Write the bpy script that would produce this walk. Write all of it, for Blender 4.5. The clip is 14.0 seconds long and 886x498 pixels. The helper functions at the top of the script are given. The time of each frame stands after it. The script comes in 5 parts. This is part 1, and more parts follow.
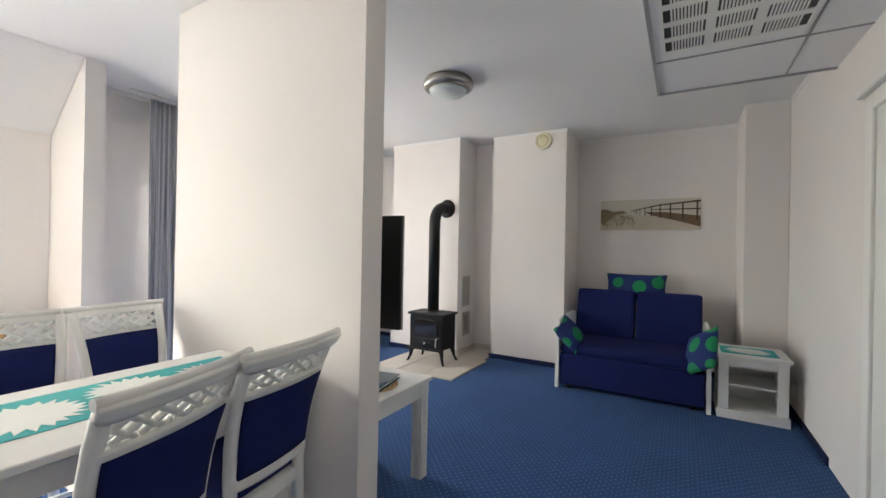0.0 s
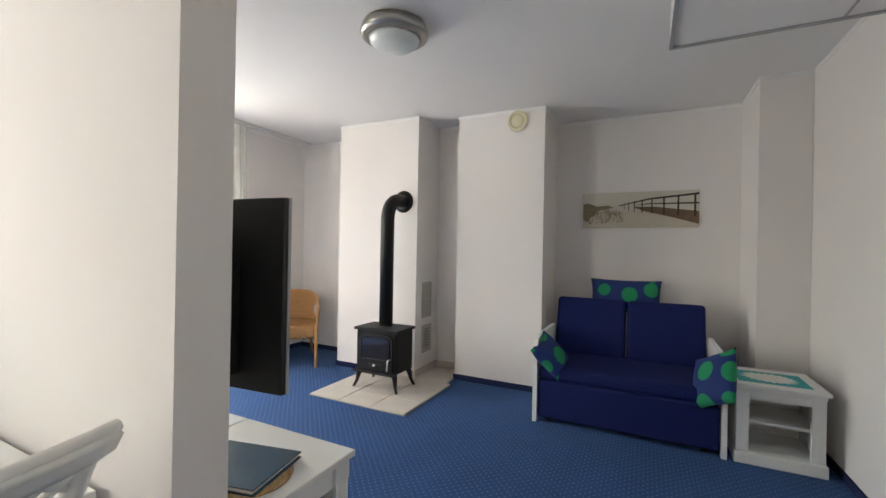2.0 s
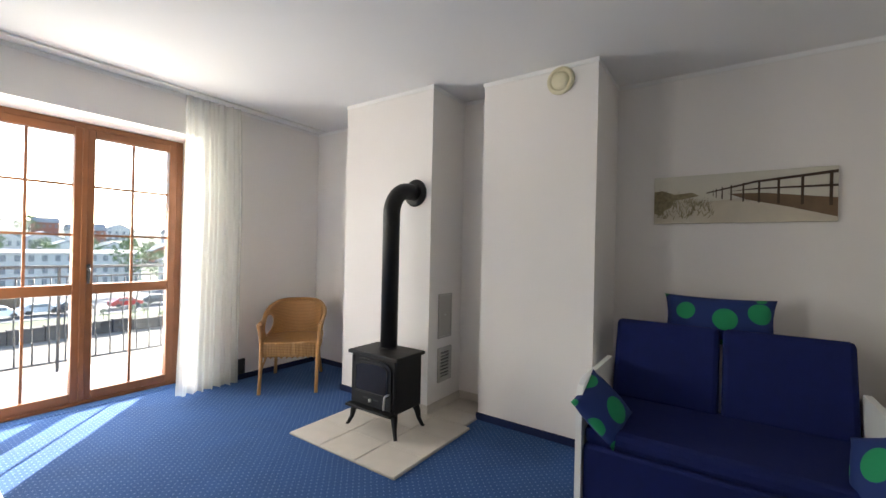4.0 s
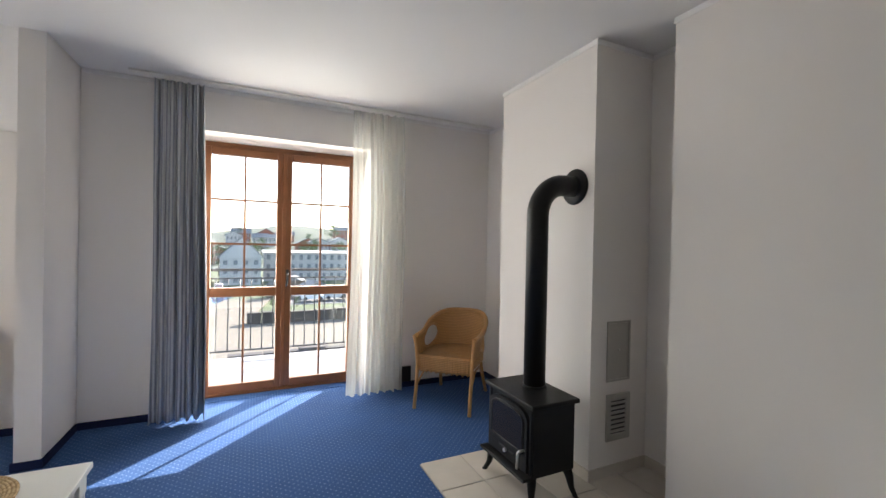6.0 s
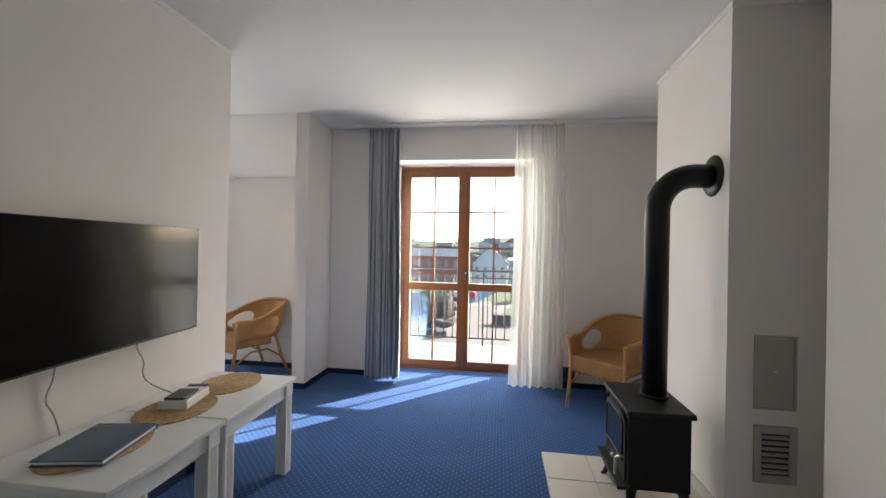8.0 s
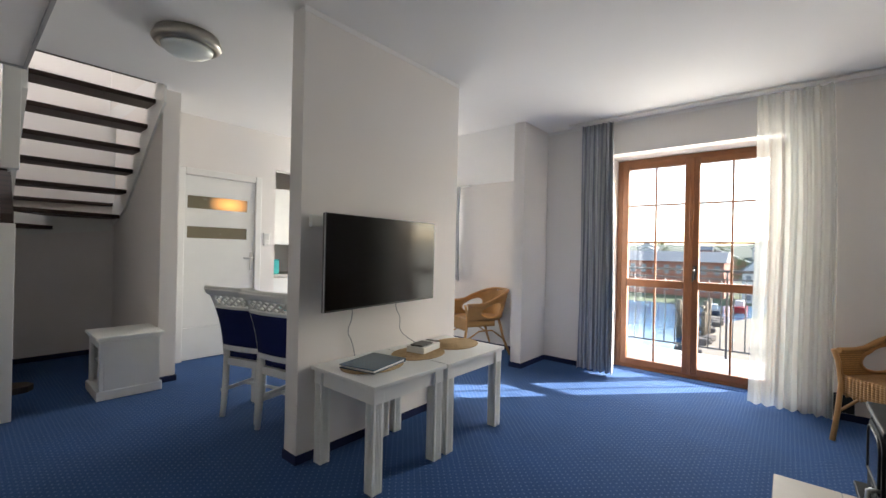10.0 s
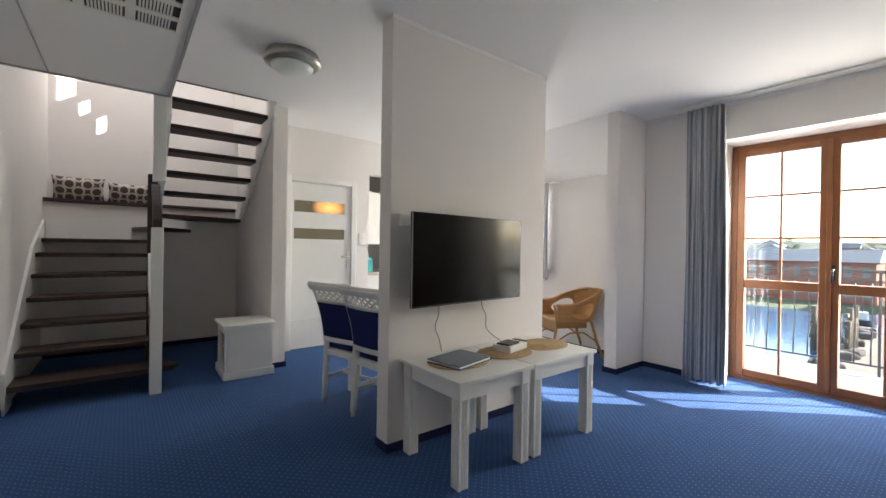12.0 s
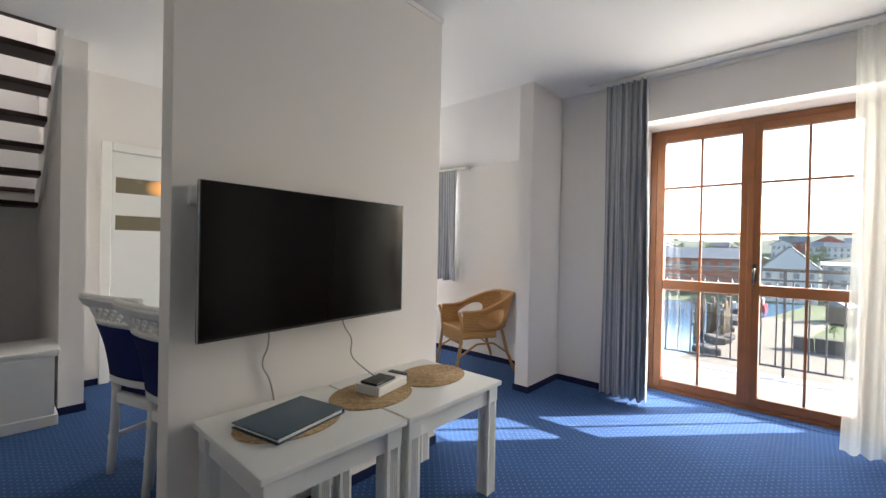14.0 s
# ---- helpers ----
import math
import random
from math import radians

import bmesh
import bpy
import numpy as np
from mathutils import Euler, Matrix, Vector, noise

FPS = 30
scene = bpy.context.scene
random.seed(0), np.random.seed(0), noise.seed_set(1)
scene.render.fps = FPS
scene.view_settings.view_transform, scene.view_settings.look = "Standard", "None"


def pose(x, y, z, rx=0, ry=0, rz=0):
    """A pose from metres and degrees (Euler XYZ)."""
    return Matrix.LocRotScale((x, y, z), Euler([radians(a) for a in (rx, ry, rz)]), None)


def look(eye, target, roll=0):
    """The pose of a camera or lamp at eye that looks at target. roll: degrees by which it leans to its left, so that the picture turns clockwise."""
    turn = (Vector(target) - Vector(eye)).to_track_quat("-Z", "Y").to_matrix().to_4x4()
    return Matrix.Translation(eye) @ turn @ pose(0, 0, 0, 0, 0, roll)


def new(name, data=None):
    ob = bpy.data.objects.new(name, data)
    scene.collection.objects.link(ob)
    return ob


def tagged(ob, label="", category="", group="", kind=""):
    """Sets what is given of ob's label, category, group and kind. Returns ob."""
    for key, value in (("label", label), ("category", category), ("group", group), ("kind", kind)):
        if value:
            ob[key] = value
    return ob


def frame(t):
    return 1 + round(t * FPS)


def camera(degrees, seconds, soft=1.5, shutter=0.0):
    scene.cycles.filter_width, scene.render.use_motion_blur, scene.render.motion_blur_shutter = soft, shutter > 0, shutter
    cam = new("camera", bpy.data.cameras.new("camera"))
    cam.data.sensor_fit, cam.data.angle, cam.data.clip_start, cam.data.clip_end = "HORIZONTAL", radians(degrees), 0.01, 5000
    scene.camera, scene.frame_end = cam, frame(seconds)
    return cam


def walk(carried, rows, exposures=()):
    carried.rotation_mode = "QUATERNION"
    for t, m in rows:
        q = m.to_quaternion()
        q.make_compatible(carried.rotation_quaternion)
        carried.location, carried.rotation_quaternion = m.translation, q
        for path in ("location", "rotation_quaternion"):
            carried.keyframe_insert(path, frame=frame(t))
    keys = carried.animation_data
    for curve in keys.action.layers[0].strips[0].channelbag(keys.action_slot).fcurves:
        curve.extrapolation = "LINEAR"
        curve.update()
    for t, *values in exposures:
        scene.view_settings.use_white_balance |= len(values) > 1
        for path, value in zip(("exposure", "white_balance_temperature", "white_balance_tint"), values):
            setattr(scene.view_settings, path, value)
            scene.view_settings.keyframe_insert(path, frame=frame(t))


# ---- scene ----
cam = camera(94.27, 14.0)
# seconds, x, y, z, yaw, pitch, roll
ROWS = [
    (0.0, 0.000, -0.000, 1.311, 30.19, 0.10, -1.08),
    (0.5, -0.060, 0.146, 1.307, 27.91, 0.06, -1.10),
    (1.0, -0.130, 0.315, 1.312, 26.74, -0.01, -1.12),
    (1.5, -0.215, 0.562, 1.329, 26.31, -0.06, -1.16),
    (2.0, -0.276, 0.795, 1.337, 26.18, 0.01, -1.07),
    (4.5, -0.409, 1.978, 1.366, 40.34, 0.06, -1.26),
    (5.0, -0.431, 2.164, 1.377, 47.80, -0.03, -1.21),
    (5.5, -0.481, 2.374, 1.370, 56.42, -0.11, -1.23),
    (6.0, -0.512, 2.584, 1.426, 64.93, -0.37, -1.14),
    (6.5, -0.472, 2.826, 1.407, 72.92, -0.01, -1.11),
    (7.0, -0.363, 3.011, 1.411, 80.88, -0.01, -1.06),
    (7.5, -0.211, 3.168, 1.394, 89.06, 0.12, -1.06),
    (8.0, -0.076, 3.297, 1.381, 97.96, 0.16, -1.14),
    (8.5, -0.007, 3.464, 1.340, 107.41, 0.16, -1.12),
    (9.0, 0.061, 3.577, 1.300, 116.26, 0.17, -1.18),
    (11.5, 0.158, 3.665, 1.273, 141.10, -0.13, -1.02),
    (12.0, 0.120, 3.650, 1.268, 142.18, -0.18, -0.92),
    (12.5, 0.030, 3.610, 1.261, 141.91, -0.23, -0.96),
    (13.0, -0.146, 3.511, 1.245, 140.09, -0.26, -0.96),
    (13.5, -0.422, 3.350, 1.247, 136.54, -0.37, -0.99),
    (14.0, -0.700, 3.220, 1.263, 131.55, -0.40, -1.14),
]
walk(cam, [(t, pose(x, y, z, 90 + pitch, roll, yaw)) for t, x, y, z, yaw, pitch, roll in ROWS],
     exposures=[(0.0, 3.0), (2.2, 3.0), (5.0, 2.62), (6.8, 2.2), (8.5, 2.28), (11.5, 2.48), (14.0, 2.4)])

# ---- light ----
SUN_EL, SUN_AZ = radians(26.2), radians(-47.0)
world = bpy.data.worlds.new("world")
scene.world = world
world.use_nodes = True
wn = world.node_tree.nodes
sky = wn.new("ShaderNodeTexSky")
sky.sky_type, sky.sun_disc = "NISHITA", False
sky.sun_elevation, sky.sun_rotation = SUN_EL, SUN_AZ
sky.dust_density = 1.0
world.node_tree.links.new(sky.outputs[0], wn["Background"].inputs[0])
wn["Background"].inputs[1].default_value = 0.15

sun = new("sun", bpy.data.lights.new("sun", "SUN"))
sun.data.energy, sun.data.angle, sun.data.color = 5.0, radians(0.5), (1.0, 0.95, 0.87)
to_sun = Vector((math.sin(SUN_AZ) * math.cos(SUN_EL), math.cos(SUN_AZ) * math.cos(SUN_EL), math.sin(SUN_EL)))
sun.matrix_world = look((0, 0, 30), Vector((0, 0, 30)) - to_sun)


def window_light(name, eye, target, width, height, watts, color=(0.93, 0.97, 1.0)):
    lamp = new(name, bpy.data.lights.new(name, "AREA"))
    lamp.data.shape, lamp.data.size, lamp.data.size_y = "RECTANGLE", width, height
    lamp.data.energy, lamp.data.color = watts, color
    lamp.matrix_world = look(eye, target)


window_light("sky_through_balcony_door", (-4.93, 2.877, 1.22), (-3, 2.877, 0.62), 1.42, 2.15, 13, (0.99, 0.965, 0.86))
window_light("sky_through_dining_window", (-4.60, -0.55, 1.5), (-3, -0.55, 1.2), 1.0, 1.1, 14, (1.0, 0.97, 0.88))
window_light("sky_through_roof_window", (-0.2, -1.5, 4.95), (-0.2, -1.5, 0), 1.4, 1.0, 4, (1.0, 0.93, 0.85))


# ---- materials ----
def mat(name, color, rough=0.6, metal=0.0, var=0.06, scale=6.0, bump=0.0, bump_scale=120.0, spec=0.5, rnd=0.0, alpha=None):
    m = bpy.data.materials.new(name)
    m.use_nodes = True
    n, l = m.node_tree.nodes, m.node_tree.links
    b = n["Principled BSDF"]
    b.inputs["Roughness"].default_value, b.inputs["Metallic"].default_value = rough, metal
    b.inputs["Specular IOR Level"].default_value = spec
    tc = n.new("ShaderNodeTexCoord")
    big = n.new("ShaderNodeTexNoise")
    big.inputs["Scale"].default_value, big.inputs["Detail"].default_value = scale, 5
    l.new(tc.outputs["Object"], big.inputs["Vector"])
    mix = n.new("ShaderNodeMix")
    mix.data_type = "RGBA"
    mix.inputs[6].default_value = (*[c * (1 - var) for c in color], 1)
    mix.inputs[7].default_value = (*[min(1, c * (1 + var)) for c in color], 1)
    l.new(big.outputs["Fac"], mix.inputs[0])
    out = mix.outputs[2]
    if rnd:
        info, hsv = n.new("ShaderNodeObjectInfo"), n.new("ShaderNodeHueSaturation")
        mr = n.new("ShaderNodeMapRange")
        mr.inputs[3].default_value, mr.inputs[4].default_value = 1 - rnd, 1 + rnd
        l.new(info.outputs["Random"], mr.inputs[0])
        l.new(mr.outputs[0], hsv.inputs["Value"])
        l.new(out, hsv.inputs["Color"])
        out = hsv.outputs[0]
    l.new(out, b.inputs["Base Color"])
    rr = n.new("ShaderNodeMapRange")
    rr.inputs[3].default_value, rr.inputs[4].default_value = max(0, rough - 0.07), min(1, rough + 0.07)
    l.new(big.outputs["Fac"], rr.inputs[0])
    l.new(rr.outputs[0], b.inputs["Roughness"])
    if bump:
        fine, bp = n.new("ShaderNodeTexNoise"), n.new("ShaderNodeBump")
        fine.inputs["Scale"].default_value, fine.inputs["Detail"].default_value = bump_scale, 3
        bp.inputs["Strength"].default_value, bp.inputs["Distance"].default_value = bump, 0.004
        l.new(tc.outputs["Object"], fine.inputs["Vector"])
        l.new(fine.outputs["Fac"], bp.inputs["Height"])
        l.new(bp.outputs[0], b.inputs["Normal"])
    return m


def overlay(m, color, build):
    """Mixes a second colour over a material's base colour by the mask that build(nodes, links, coords) returns."""
    n, l = m.node_tree.nodes, m.node_tree.links
    b = n["Principled BSDF"]
    link = b.inputs["Base Color"].links[0]
    old = link.from_socket
    mix = n.new("ShaderNodeMix")
    mix.data_type = "RGBA"
    l.new(old, mix.inputs[6])
    if isinstance(color, tuple):
        mix.inputs[7].default_value = (*color, 1)
    tc = n.new("ShaderNodeTexCoord")
    mask = build(n, l, tc.outputs["Object"], mix)
    l.new(mask, mix.inputs[0])
    l.new(mix.outputs[2], b.inputs["Base Color"])
    return m


def math_node(n, l, op, a, b=0.0):
    k = n.new("ShaderNodeMath")
    k.operation = op
    for i, v in enumerate((a, b)):
        if isinstance(v, (int, float)):
            k.inputs[i].default_value = v
        else:
            l.new(v, k.inputs[i])
    return k.outputs[0]


def dots(size, radius, angle=45):
    def build(n, l, co, mix):
        mp, vo = n.new("ShaderNodeMapping"), n.new("ShaderNodeTexVoronoi")
        mp.inputs["Scale"].default_value = (1 / size, 1 / size, 0)
        mp.inputs["Rotation"].default_value = (0, 0, radians(angle))
        vo.inputs["Randomness"].default_value, vo.inputs["Scale"].default_value = 0.0, 1.0
        l.new(co, mp.inputs[0])
        l.new(mp.outputs[0], vo.inputs["Vector"])
        return math_node(n, l, "LESS_THAN", vo.outputs["Distance"], radius)
    return build


def waves(scale, direction, low, high, stretch=(1, 1, 1), distort=2.0):
    def build(n, l, co, mix):
        mp, wv, mr = n.new("ShaderNodeMapping"), n.new("ShaderNodeTexWave"), n.new("ShaderNodeMapRange")
        mp.inputs["Scale"].default_value = stretch
        wv.bands_direction = direction
        wv.inputs["Scale"].default_value, wv.inputs["Distortion"].default_value = scale, distort
        wv.inputs["Detail"].default_value = 3
        mr.inputs[1].default_value, mr.inputs[2].default_value = low, high
        l.new(co, mp.inputs[0])
        l.new(mp.outputs[0], wv.inputs["Vector"])
        l.new(wv.outputs["Fac"], mr.inputs[0])
        return mr.outputs[0]
    return build


def big_dots(scale, radius):
    """Large round spots, each green or pale, on the cloth."""
    def build(n, l, co, mix):
        vo, ramp = n.new("ShaderNodeTexVoronoi"), n.new("ShaderNodeValToRGB")
        vo.inputs["Scale"].default_value, vo.inputs["Randomness"].default_value = scale, 0.35
        l.new(co, vo.inputs["Vector"])
        ramp.color_ramp.interpolation = "CONSTANT"
        ramp.color_ramp.elements[0].color = (0.01, 0.26, 0.10, 1)
        e = ramp.color_ramp.elements[1]
        e.position, e.color = 0.68, (0.42, 0.60, 0.68, 1)
        sep = n.new("ShaderNodeSeparateColor")
        l.new(vo.outputs["Color"], sep.inputs[0])
        l.new(sep.outputs[0], ramp.inputs[0])
        l.new(ramp.outputs[0], mix.inputs[7])
        return math_node(n, l, "LESS_THAN", vo.outputs["Distance"], radius)
    return build


WALL = mat("wall_paint", (0.80, 0.765, 0.735), 0.85, var=0.025, scale=1.5, bump=0.12, bump_scale=180)
CEIL = mat("ceiling_paint", (0.83, 0.82, 0.81), 0.9, var=0.02, scale=1.2, bump=0.1, bump_scale=150)
CARPET = mat("blue_carpet", (0.031, 0.080, 0.218), 0.95, var=0.22, scale=3.0, bump=0.8, bump_scale=320, spec=0.15)
CARPET.node_tree.nodes["Principled BSDF"].inputs["Sheen Weight"].default_value = 0.06
CARPET.node_tree.nodes["Principled BSDF"].inputs["Sheen Roughness"].default_value = 0.35
CARPET.node_tree.nodes["Principled BSDF"].inputs["Sheen Tint"].default_value = (0.75, 0.85, 1.0, 1)
overlay(CARPET, (0.13, 0.20, 0.36), dots(0.034, 0.14))
NAVYTRIM = mat("navy_carpet_skirting", (0.012, 0.02, 0.07), 0.9, var=0.1, bump=0.4, spec=0.2)
WHITE = mat("white_painted_wood", (0.80, 0.80, 0.77), 0.38, var=0.03, scale=9, bump=0.05, bump_scale=60)
CREAMFRAME = mat("white_painted_trim", (0.82, 0.81, 0.78), 0.45, var=0.02)
NAVY = mat("navy_fabric", (0.010, 0.017, 0.095), 0.9, var=0.18, scale=14, bump=0.5, bump_scale=420, spec=0.2)
DOTTED = mat("spotted_cushion_cloth", (0.009, 0.028, 0.15), 0.85, var=0.1, bump=0.3, bump_scale=300)
overlay(DOTTED, None, big_dots(5.3, 0.37))
CASTIRON = mat("black_cast_iron", (0.008, 0.008, 0.009), 0.5, var=0.25, scale=12, bump=0.25, bump_scale=140, spec=0.25)
PIPE = mat("black_stove_pipe", (0.010, 0.010, 0.011), 0.42, var=0.2, scale=10, bump=0.06, bump_scale=200, spec=0.3)
STEEL = mat("brushed_steel", (0.62, 0.62, 0.60), 0.3, metal=1.0, var=0.05)
TILE = mat("beige_stone_tile", (0.56, 0.51, 0.45), 0.5, var=0.12, scale=7, bump=0.1, bump_scale=50, rnd=0.05)
GROUT = mat("grout", (0.33, 0.31, 0.28), 0.9, bump=0.2)
OAK = mat("golden_brown_door_wood", (0.21, 0.078, 0.028), 0.42, var=0.28, scale=9, bump=0.08)
STAIRWOOD = mat("dark_walnut_tread", (0.036, 0.015, 0.010), 0.5, var=0.2, scale=5, bump=0.1)
overlay(STAIRWOOD, (0.018, 0.008, 0.006), waves(9, "Y", 0.4, 1.0, (0.08, 1, 1), 4.0))
RATTAN = mat("honey_rattan", (0.50, 0.275, 0.098), 0.5, var=0.3, scale=55, bump=0.9, bump_scale=95)
overlay(RATTAN, (0.29, 0.14, 0.045), waves(21, "Z", 0.45, 1.0, (1, 1, 1), 0.8))
RATTANPOLE = mat("rattan_pole", (0.47, 0.25, 0.09), 0.4, var=0.15, scale=18)
SEAGRASS = mat("woven_seagrass", (0.52, 0.37, 0.20), 0.85, var=0.45, scale=75, bump=1.0, bump_scale=60)
overlay(SEAGRASS, (0.36, 0.23, 0.10), waves(14, "DIAGONAL", 0.55, 1.0, (1, 1, 1), 14.0))
CURTAIN = mat("grey_striped_curtain", (0.52, 0.53, 0.55), 0.9, var=0.06, bump=0.2, bump_scale=300)
BLACKGLOSS = mat("black_screen", (0.006, 0.005, 0.005), 0.14, var=0.05, spec=0.16)
# real black plastic, and also the painted shade in vent and stove slots
BLACKPLASTIC_AND_SHADE = mat("black_plastic_and_slot_shade", (0.012, 0.012, 0.013), 0.4, var=0.1)
GREYPLASTIC = mat("silver_grey_plastic", (0.35, 0.35, 0.36), 0.4, var=0.05)
WHITEPLASTIC = mat("white_plastic", (0.80, 0.79, 0.75), 0.4, var=0.02)
CREAMPLASTIC = mat("yellowed_plastic", (0.70, 0.64, 0.44), 0.45, var=0.05)
HATCH = mat("grey_metal_hatch", (0.42, 0.40, 0.37), 0.5, var=0.06)
FOLDER = mat("teal_blue_folder", (0.018, 0.075, 0.13), 0.22, var=0.15, scale=8)
PAPER = mat("white_paper", (0.78, 0.77, 0.74), 0.8, var=0.03)
TEAL = mat("turquoise_cloth", (0.06, 0.42, 0.43), 0.85, var=0.12, bump=0.2, bump_scale=300)
CLOTHWHITE = mat("white_runner_pattern", (0.80, 0.82, 0.78), 0.85, var=0.03, bump=0.2, bump_scale=300)
FROSTED = mat("frosted_lamp_glass", (0.72, 0.76, 0.74), 0.35, var=0.04)
NICKEL = mat("brushed_nickel", (0.42, 0.40, 0.36), 0.32, metal=0.9, var=0.08)
DECK = mat("pale_balcony_boards", (0.27, 0.27, 0.28), 0.75, var=0.1, scale=5, bump=0.2)
IRON = mat("dark_railing_iron", (0.02, 0.022, 0.025), 0.5, var=0.15)
BROWNCUSHION = mat("brown_ring_cushion", (0.10, 0.07, 0.055), 0.9, var=0.08, bump=0.3)
GRASS = mat("grass_ground", (0.055, 0.075, 0.022), 0.95, var=0.3, scale=0.08, bump=0.5, bump_scale=3)
SAND = mat("sandy_quay", (0.15, 0.125, 0.095), 0.95, var=0.15, scale=0.15)
ROADM = mat("pale_asphalt", (0.075, 0.075, 0.078), 0.9, var=0.1, scale=0.3)
WATER = mat("harbour_water", (0.05, 0.12, 0.20), 0.12, var=0.1, scale=0.4, bump=0.4, bump_scale=1.5)
BRICKFAR = mat("red_brick_facade", (0.20, 0.065, 0.038), 0.9, var=0.12, scale=0.4)
WHITEFAR = mat("white_render_facade", (0.36, 0.36, 0.355), 0.9, var=0.05, scale=0.3)
STONEDARK = mat("dark_weathered_stone", (0.062, 0.050, 0.042), 0.95, var=0.35, scale=1.2, bump=0.6, bump_scale=6, rnd=0.25)
GREYROOF = mat("grey_roof", (0.13, 0.14, 0.15), 0.8, var=0.1, scale=0.5)
GLASSFAR = mat("dark_window_glass", (0.12, 0.14, 0.16), 0.15, var=0.1)
LEAF = mat("tree_leaves", (0.055, 0.10, 0.025), 0.85, var=0.4, scale=0.3)
BARK = mat("bark", (0.10, 0.075, 0.05), 0.95, var=0.2)
HILL = mat("wooded_hill", (0.035, 0.05, 0.028), 0.95, var=0.3, scale=0.05)
CARS = [mat("car_paint_" + c, v, 0.25, var=0.03) for c, v in (("white", (0.7, 0.7, 0.7)), ("silver", (0.4, 0.42, 0.44)), ("dark", (0.03, 0.035, 0.05)), ("red", (0.35, 0.03, 0.03)))]


def glass_mat(name, color=(1, 1, 1), rough=0.0, clear=0.93):
    m = bpy.data.materials.new(name)
    m.use_nodes = True
    n, l = m.node_tree.nodes, m.node_tree.links
    n.remove(n["Principled BSDF"])
    t, g, mx = n.new("ShaderNodeBsdfTransparent"), n.new("ShaderNodeBsdfGlossy"), n.new("ShaderNodeMixShader")
    t.inputs[0].default_value = (*color, 1)
    g.inputs["Roughness"].default_value = rough
    mx.inputs[0].default_value = 1 - clear
    l.new(t.outputs[0], mx.inputs[1])
    l.new(g.outputs[0], mx.inputs[2])
    l.new(mx.outputs[0], n["Material Output"].inputs[0])
    return m


def sheer_mat():
    m = bpy.data.materials.new("sheer_voile")
    m.use_nodes = True
    n, l = m.node_tree.nodes, m.node_tree.links
    n.remove(n["Principled BSDF"])
    t, d, s, m1, m2 = (n.new("ShaderNodeBsdf" + k) for k in ("Transparent", "Diffuse", "Translucent")), 0, 0, 0, 0
    t, d, s = t
    m1, m2 = n.new("ShaderNodeMixShader"), n.new("ShaderNodeMixShader")
    d.inputs[0].default_value = s.inputs[0].default_value = (0.86, 0.87, 0.82, 1)
    m1.inputs[0].default_value, m2.inputs[0].default_value = 0.5, 0.52
    l.new(d.outputs[0], m1.inputs[1])
    l.new(s.outputs[0], m1.inputs[2])
    l.new(t.outputs[0], m2.inputs[1])
    l.new(m1.outputs[0], m2.inputs[2])
    l.new(m2.outputs[0], n["Material Output"].inputs[0])
    return m


def glow(m, strength, size):
    """Paints a soft round glow into the glass by emission, about the object's origin."""
    n, l = m.node_tree.nodes, m.node_tree.links
    b = n["Principled BSDF"]
    tc, mp, gr = n.new("ShaderNodeTexCoord"), n.new("ShaderNodeMapping"), n.new("ShaderNodeTexGradient")
    gr.gradient_type = "SPHERICAL"
    mp.inputs["Scale"].default_value = (1 / size[0], 0, 1 / size[1])
    l.new(tc.outputs["Object"], mp.inputs[0])
    l.new(mp.outputs[0], gr.inputs[0])
    l.new(math_node(n, l, "MULTIPLY", gr.outputs["Fac"], strength), b.inputs["Emission Strength"])
    b.inputs["Emission Color"].default_value = (1.0, 0.42, 0.10, 1)
    return m


GLASS = glass_mat("clear_glass")
SHEER = sheer_mat()
STOVEGLASS = mat("sooty_stove_glass", (0.02, 0.016, 0.014), 0.08, var=0.2)
DOORGLASS = mat("smoked_satin_glass", (0.20, 0.17, 0.11), 0.25, var=0.08)
# the strip emits the warm glow itself; no lamp stands behind the door
GLOWGLASS = glow(mat("satin_glass_painted_glow", (0.20, 0.17, 0.11), 0.25, var=0.08), 0.40, (0.24, 0.12))


# ---- mesh helpers ----
def box(bm, x0, x1, y0, y1, z0, z1, bev=0.0):
    m = Matrix.LocRotScale(((x0 + x1) / 2, (y0 + y1) / 2, (z0 + z1) / 2), None, (abs(x1 - x0), abs(y1 - y0), abs(z1 - z0)))
    r = bmesh.ops.create_cube(bm, size=1, matrix=m)
    if bev:
        es = list({e for v in r["verts"] for e in v.link_edges})
        bmesh.ops.bevel(bm, geom=es, offset=bev, segments=2, profile=0.5, affect="EDGES")
    return bm


def boxes(*list_of, bev=0.0):
    bm = bmesh.new()
    for b in list_of:
        box(bm, *b, bev=bev)
    return bm


